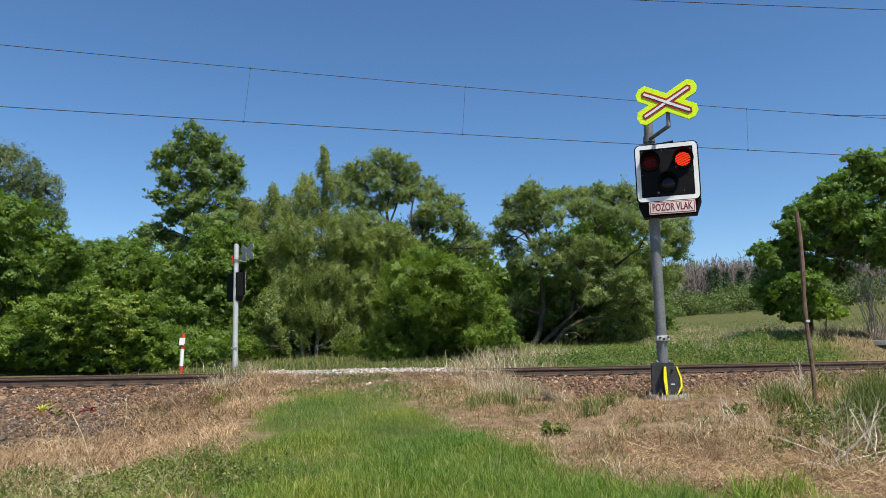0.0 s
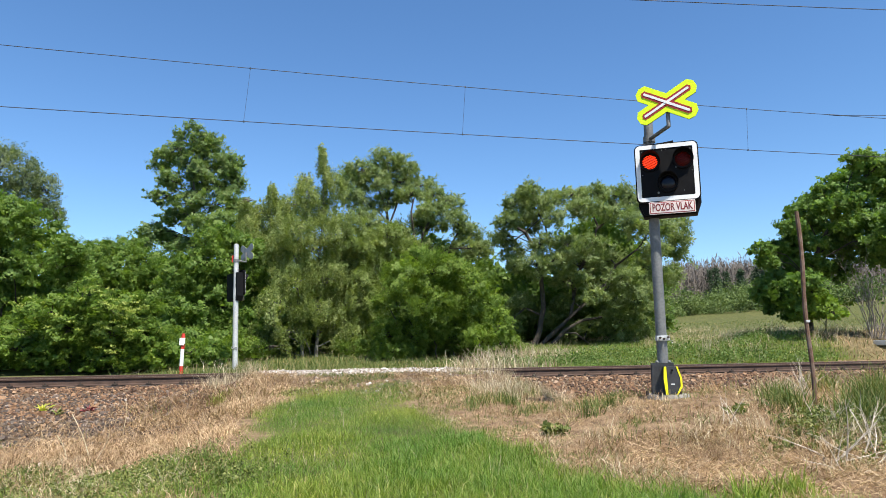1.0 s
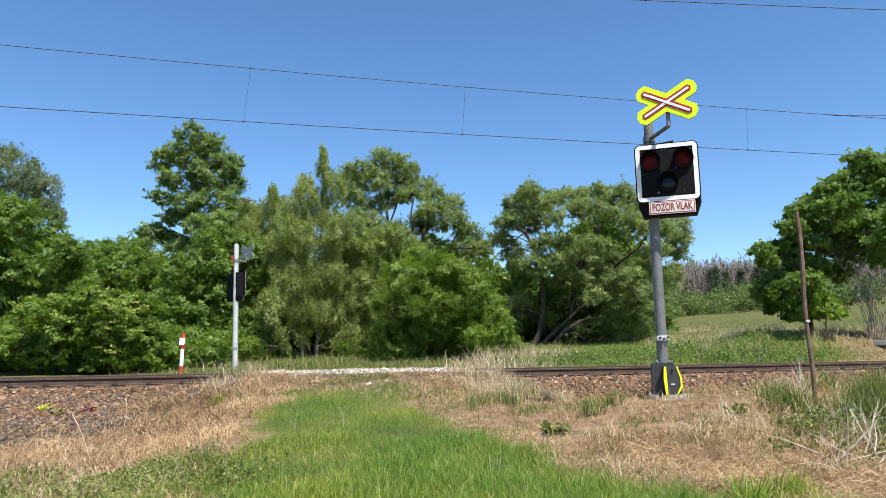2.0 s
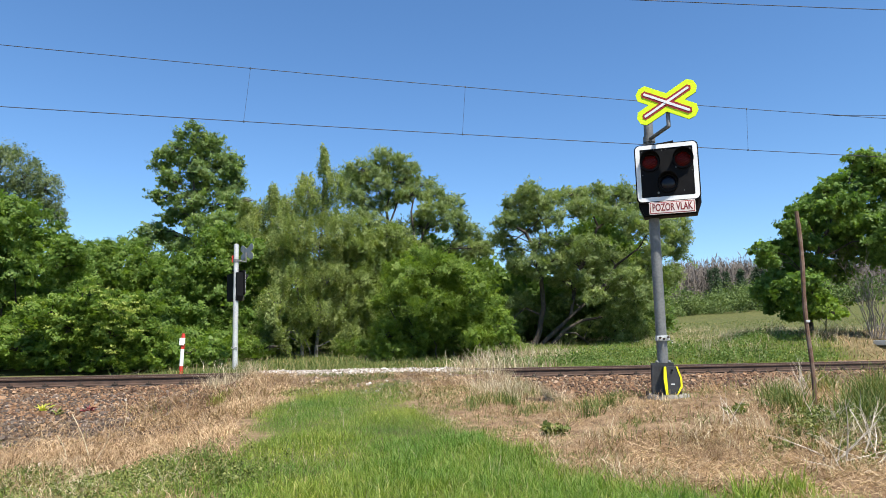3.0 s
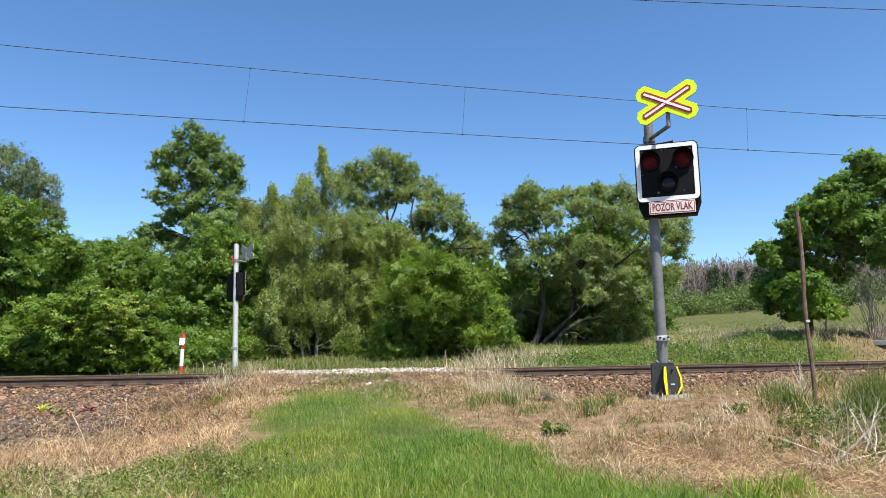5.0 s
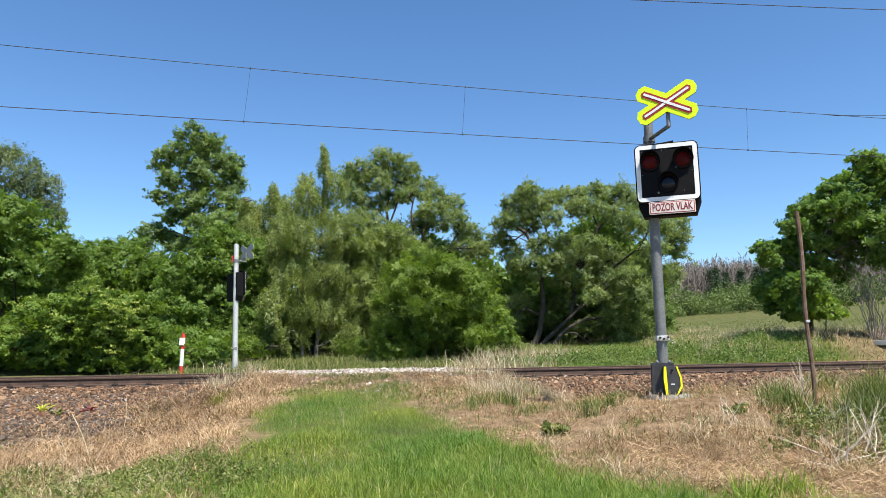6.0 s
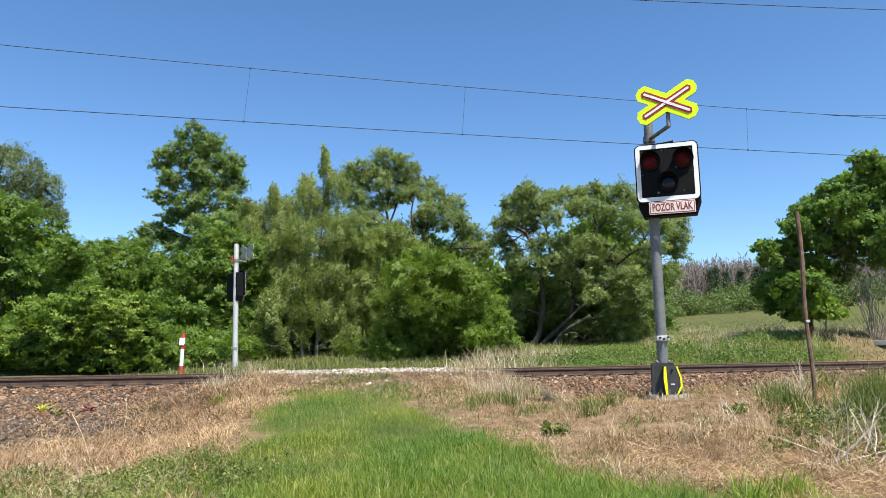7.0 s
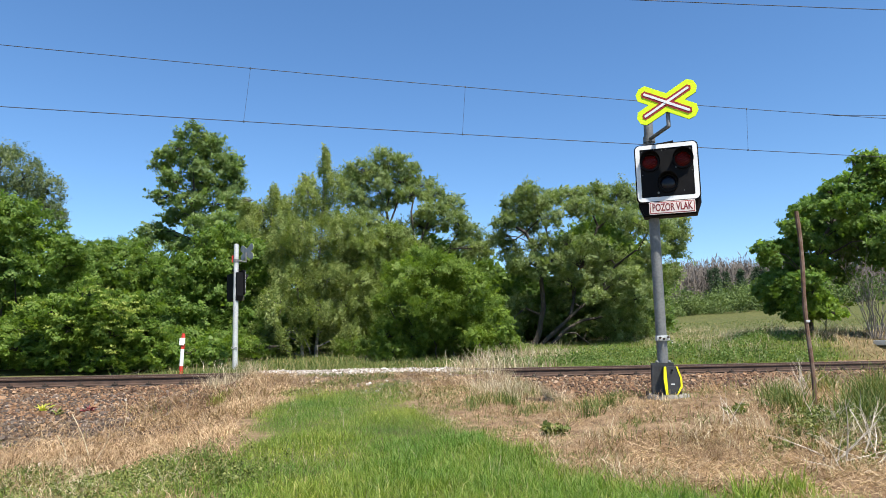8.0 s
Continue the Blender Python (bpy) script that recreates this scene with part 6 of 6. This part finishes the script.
x, y = pick(30000, -6.0, -1.2, 4.6, 7.2, lambda x, y: (0.25 + 0.75 * step01(-0.3, 0.5, wobble(x, y, 1.8))) * step01(-0.2, 0.4, road_edges(y)[0] - x) * (1 - step01(6.2, 7.2, y + 0.4 * wobble(x, y, 1.3))))
blades(x, y, 0.11, 0.0055, 0.4, M["green_grass"], "grass", "yellow-green grass mixed with nettles")
x, y = pick(14000, -6.5, -2.2, 8.3, 13, lambda x, y: dry_weight(x, y) * step01(-0.3, 0.4, wobble(x, y, 2.2)))
blades(x, y, 0.15, 0.007, 1.0, M["dry_grass"], "dry_grass", "matted straw on the bank", z=ground(x, y) + rng.uniform(0, 0.12, len(x)) * step01(-0.2, 0.6, wobble(x, y, 2.2)), curl=0.8)


def rosette(x, y, mat, label, n=24, ln=0.2):
    ob = tuft(x, y, n, ln, 0.03, 0.9, 0.02, mat, "rosette", label, "plant")
    return ob


rosette(-6.6, 11.38, "yellow_leaf", "yellow-green leafy rosette growing in the ballast", 24, 0.17)
rosette(-5.87, 11.48, "red_leaf", "dark red tuft of leaves in the ballast", 40, 0.115)
rosette(-6.3, 11.3, "weed", "small green weed in the ballast", 20, 0.12)


def stalk(x, y, hgt, lean_x, lean_y, head=False, r=0.006, label="thin dry stalk standing on the bank"):
    root = empty("stalk", pose(x, y, float(ground(x, y))))
    pts = [np.array([lean_x * t + 0.03 * math.sin(3 * t), lean_y * t, hgt * t - 0.01]) for t in np.linspace(0, 1, 6)]
    v, f = tubes([(*a, *b, r, r * 0.85) for a, b in zip(pts[:-1], pts[1:])], 5)
    raw_mesh("stem", v, f, M["pale_grass"], root)
    if head:
        bm = bmesh.new()
        bmesh.ops.create_icosphere(bm, subdivisions=2, radius=0.02, matrix=Matrix.Translation(pts[-1]))
        for q in bm.verts:
            q.co += Vector((rng.normal(0, 0.005), rng.normal(0, 0.005), rng.normal(0, 0.005)))
        part("seed_head", bm, M["chalk"], root, "white fluffy seed head")
    return tagged(root, label, "stalk")


stalk(-5.05, 10.9, 0.52, 0.02, 0, True, label="thin stalk with a white seed head")
stalk(-4.25, 8.4, 0.58, -0.32, 0.1, r=0.006)
stalk(-4.22, 8.4, 0.36, 0.17, 0.0, r=0.005)
stalk(-4.65, 8.6, 0.3, -0.2, 0.1)
stalk(-4.6, 7.75, 0.06, 0.0, 0, True, label="white flower head low on the bank")
stalk(-4.55, 7.8, 0.09, 0.03, 0, True, label="white flower head low on the bank")


def brushwood(x, y, n, ln, label, low=0.15, high=1.1):
    """Dead branches fanning out from one root."""
    root = empty("dead_branch", pose(x, y, float(ground(x, y))))
    segs = []
    for k in range(n):
        a, e = rng.uniform(0, 6.28), rng.uniform(low, high)
        d = np.array([math.cos(a) * math.cos(e), 0.6 * math.sin(a) * math.cos(e), math.sin(e)])
        p, r = np.array([rng.normal(0, 0.06), rng.normal(0, 0.06), 0.0]), 0.003 + 0.013 * ln
        for j in range(4):
            q = p + d * ln * rng.uniform(0.6, 1.2) / 4
            segs.append((*p, *q, r, r * 0.7))
            if j > 0:
                t = q + (d + rng.normal(0, 0.5, 3)) * ln * 0.22
                segs.append((*q, *t, r * 0.5, r * 0.2))
            p, r, d = q, r * 0.72, d + rng.normal(0, 0.1, 3)
    v, f = tubes(segs, 5)
    raw_mesh("branch", v, f, M["dead_wood"], root)["kind"] = "stuff"
    return tagged(root, label, "branch")


brushwood(3.45, 6.15, 5, 0.52, "bleached dead branches lying in the weeds", 0.25, 1.2)
brushwood(3.8, 6.2, 5, 0.52, "bleached dead branches lying in the weeds", 0.25, 1.2)
brushwood(3.95, 6.5, 5, 0.52, "bleached dead branches lying in the weeds", 0.3, 1.3)
brushwood(3.35, 5.95, 4, 0.34, "pale dry branches lying in the weeds", 0.3, 1.2)
brushwood(3.75, 6.0, 4, 0.36, "pale dry branches lying in the weeds", 0.3, 1.2)
brushwood(3.85, 7.1, 6, 0.36, "pale dry branches lying in the weeds", 0.5, 1.3)
brushwood(4.7, 7.0, 6, 0.4, "pale dry branches lying in the weeds", 0.5, 1.4)
brushwood(2.95, 7.1, 4, 0.34, "thin dry stems in flattened grass", 0.6, 1.4)
brushwood(4.6, 8.8, 9, 0.4, "thin dry stems beside the rusty post", 0.6, 1.4)

for x, y, n in ((3.65, 6.95, 26), (3.95, 7.0, 30), (4.1, 6.4, 26), (3.7, 6.4, 16), (4.4, 7.05, 34)):
    weed(x, y, n, 0.16, 0.15, 0.035, label="dark green leafy weed among dead branches")

# pale slab in the meadow
bm = bmesh.new()
box(bm, (1.1, 0.6, 0.16), (0, 0, 0.10), 0.02)
slab = part("slab", bm, M["white"])
slab.matrix_basis = pose(14.6, 22.2, float(ground(14.6, 22.2)) + 0.04, 0, 0, 8)
tagged(slab, "pale flat slab lying in the meadow", "slab")


# ---------------------------------------------------------------- what moves
def lamp_rows(rest, lit_spans):
    """Each slat turns its lit face to the lens for each span, and away again."""
    face = lambda a: rest @ pose(0, 0, 0, a)
    rows = []
    state = 180 if lit_spans and lit_spans[0][0] <= 0 else 0
    rows.append((0.0, face(state)))
    f = 1 / 30
    for a, b in lit_spans:
        if a > 0:
            rows += [(a, face(0)), (a + f, face(60)), (a + 2 * f, face(120)), (a + 3 * f, face(180))]
        rows += [(b, face(180)), (b + f, face(120)), (b + 2 * f, face(60)), (b + 3 * f, face(0))]
    rows.append((8.0, face(0)))
    return rows


# lean of the crowns over the clip: hedge trees, the maple, the open willow
WINDS = (((0.0, 0.2), (1.0, -0.1), (1.5, -0.5), (2.4, 0.3), (3.5, 0.3), (4.5, -0.6), (5.5, 0.2), (6.5, 0.5), (7.0, 0.9), (8.0, 0.7)),
         ((0.0, -0.4), (1.0, -0.4), (1.5, -0.3), (2.4, -0.2), (3.5, 0.0), (4.5, 0.05), (5.5, 0.4), (6.5, 0.9), (7.0, 1.0), (8.0, 1.0)),
         ((0.0, 0.4), (1.0, 0.3), (1.5, 0.2), (2.4, 0.2), (3.5, 0.1), (4.5, 0.0), (5.5, -0.4), (6.5, -0.9), (7.0, -0.9), (8.0, -0.9)))


def motions():
    for slats, spans in zip(INSERTS, ([(0.2, 1.1)], [(0.0, 0.2), (1.1, 1.4)])):
        for slat in slats:
            walk(slat, lamp_rows(slat.matrix_basis.copy(), spans))
    for crown, reach, k, tall, wind in SWAYING:
        rows = []
        for j, (t, w) in enumerate(WINDS[wind]):
            extra = 0.3 * math.sin(t * 3.1 + k * 2.0 + tall)
            rows.append((t, pose(0, 0, 0, 0.3 * reach * math.sin(t * 2.2 + k + tall), reach * (w + extra), 0)))
        walk(crown, rows)


motions()
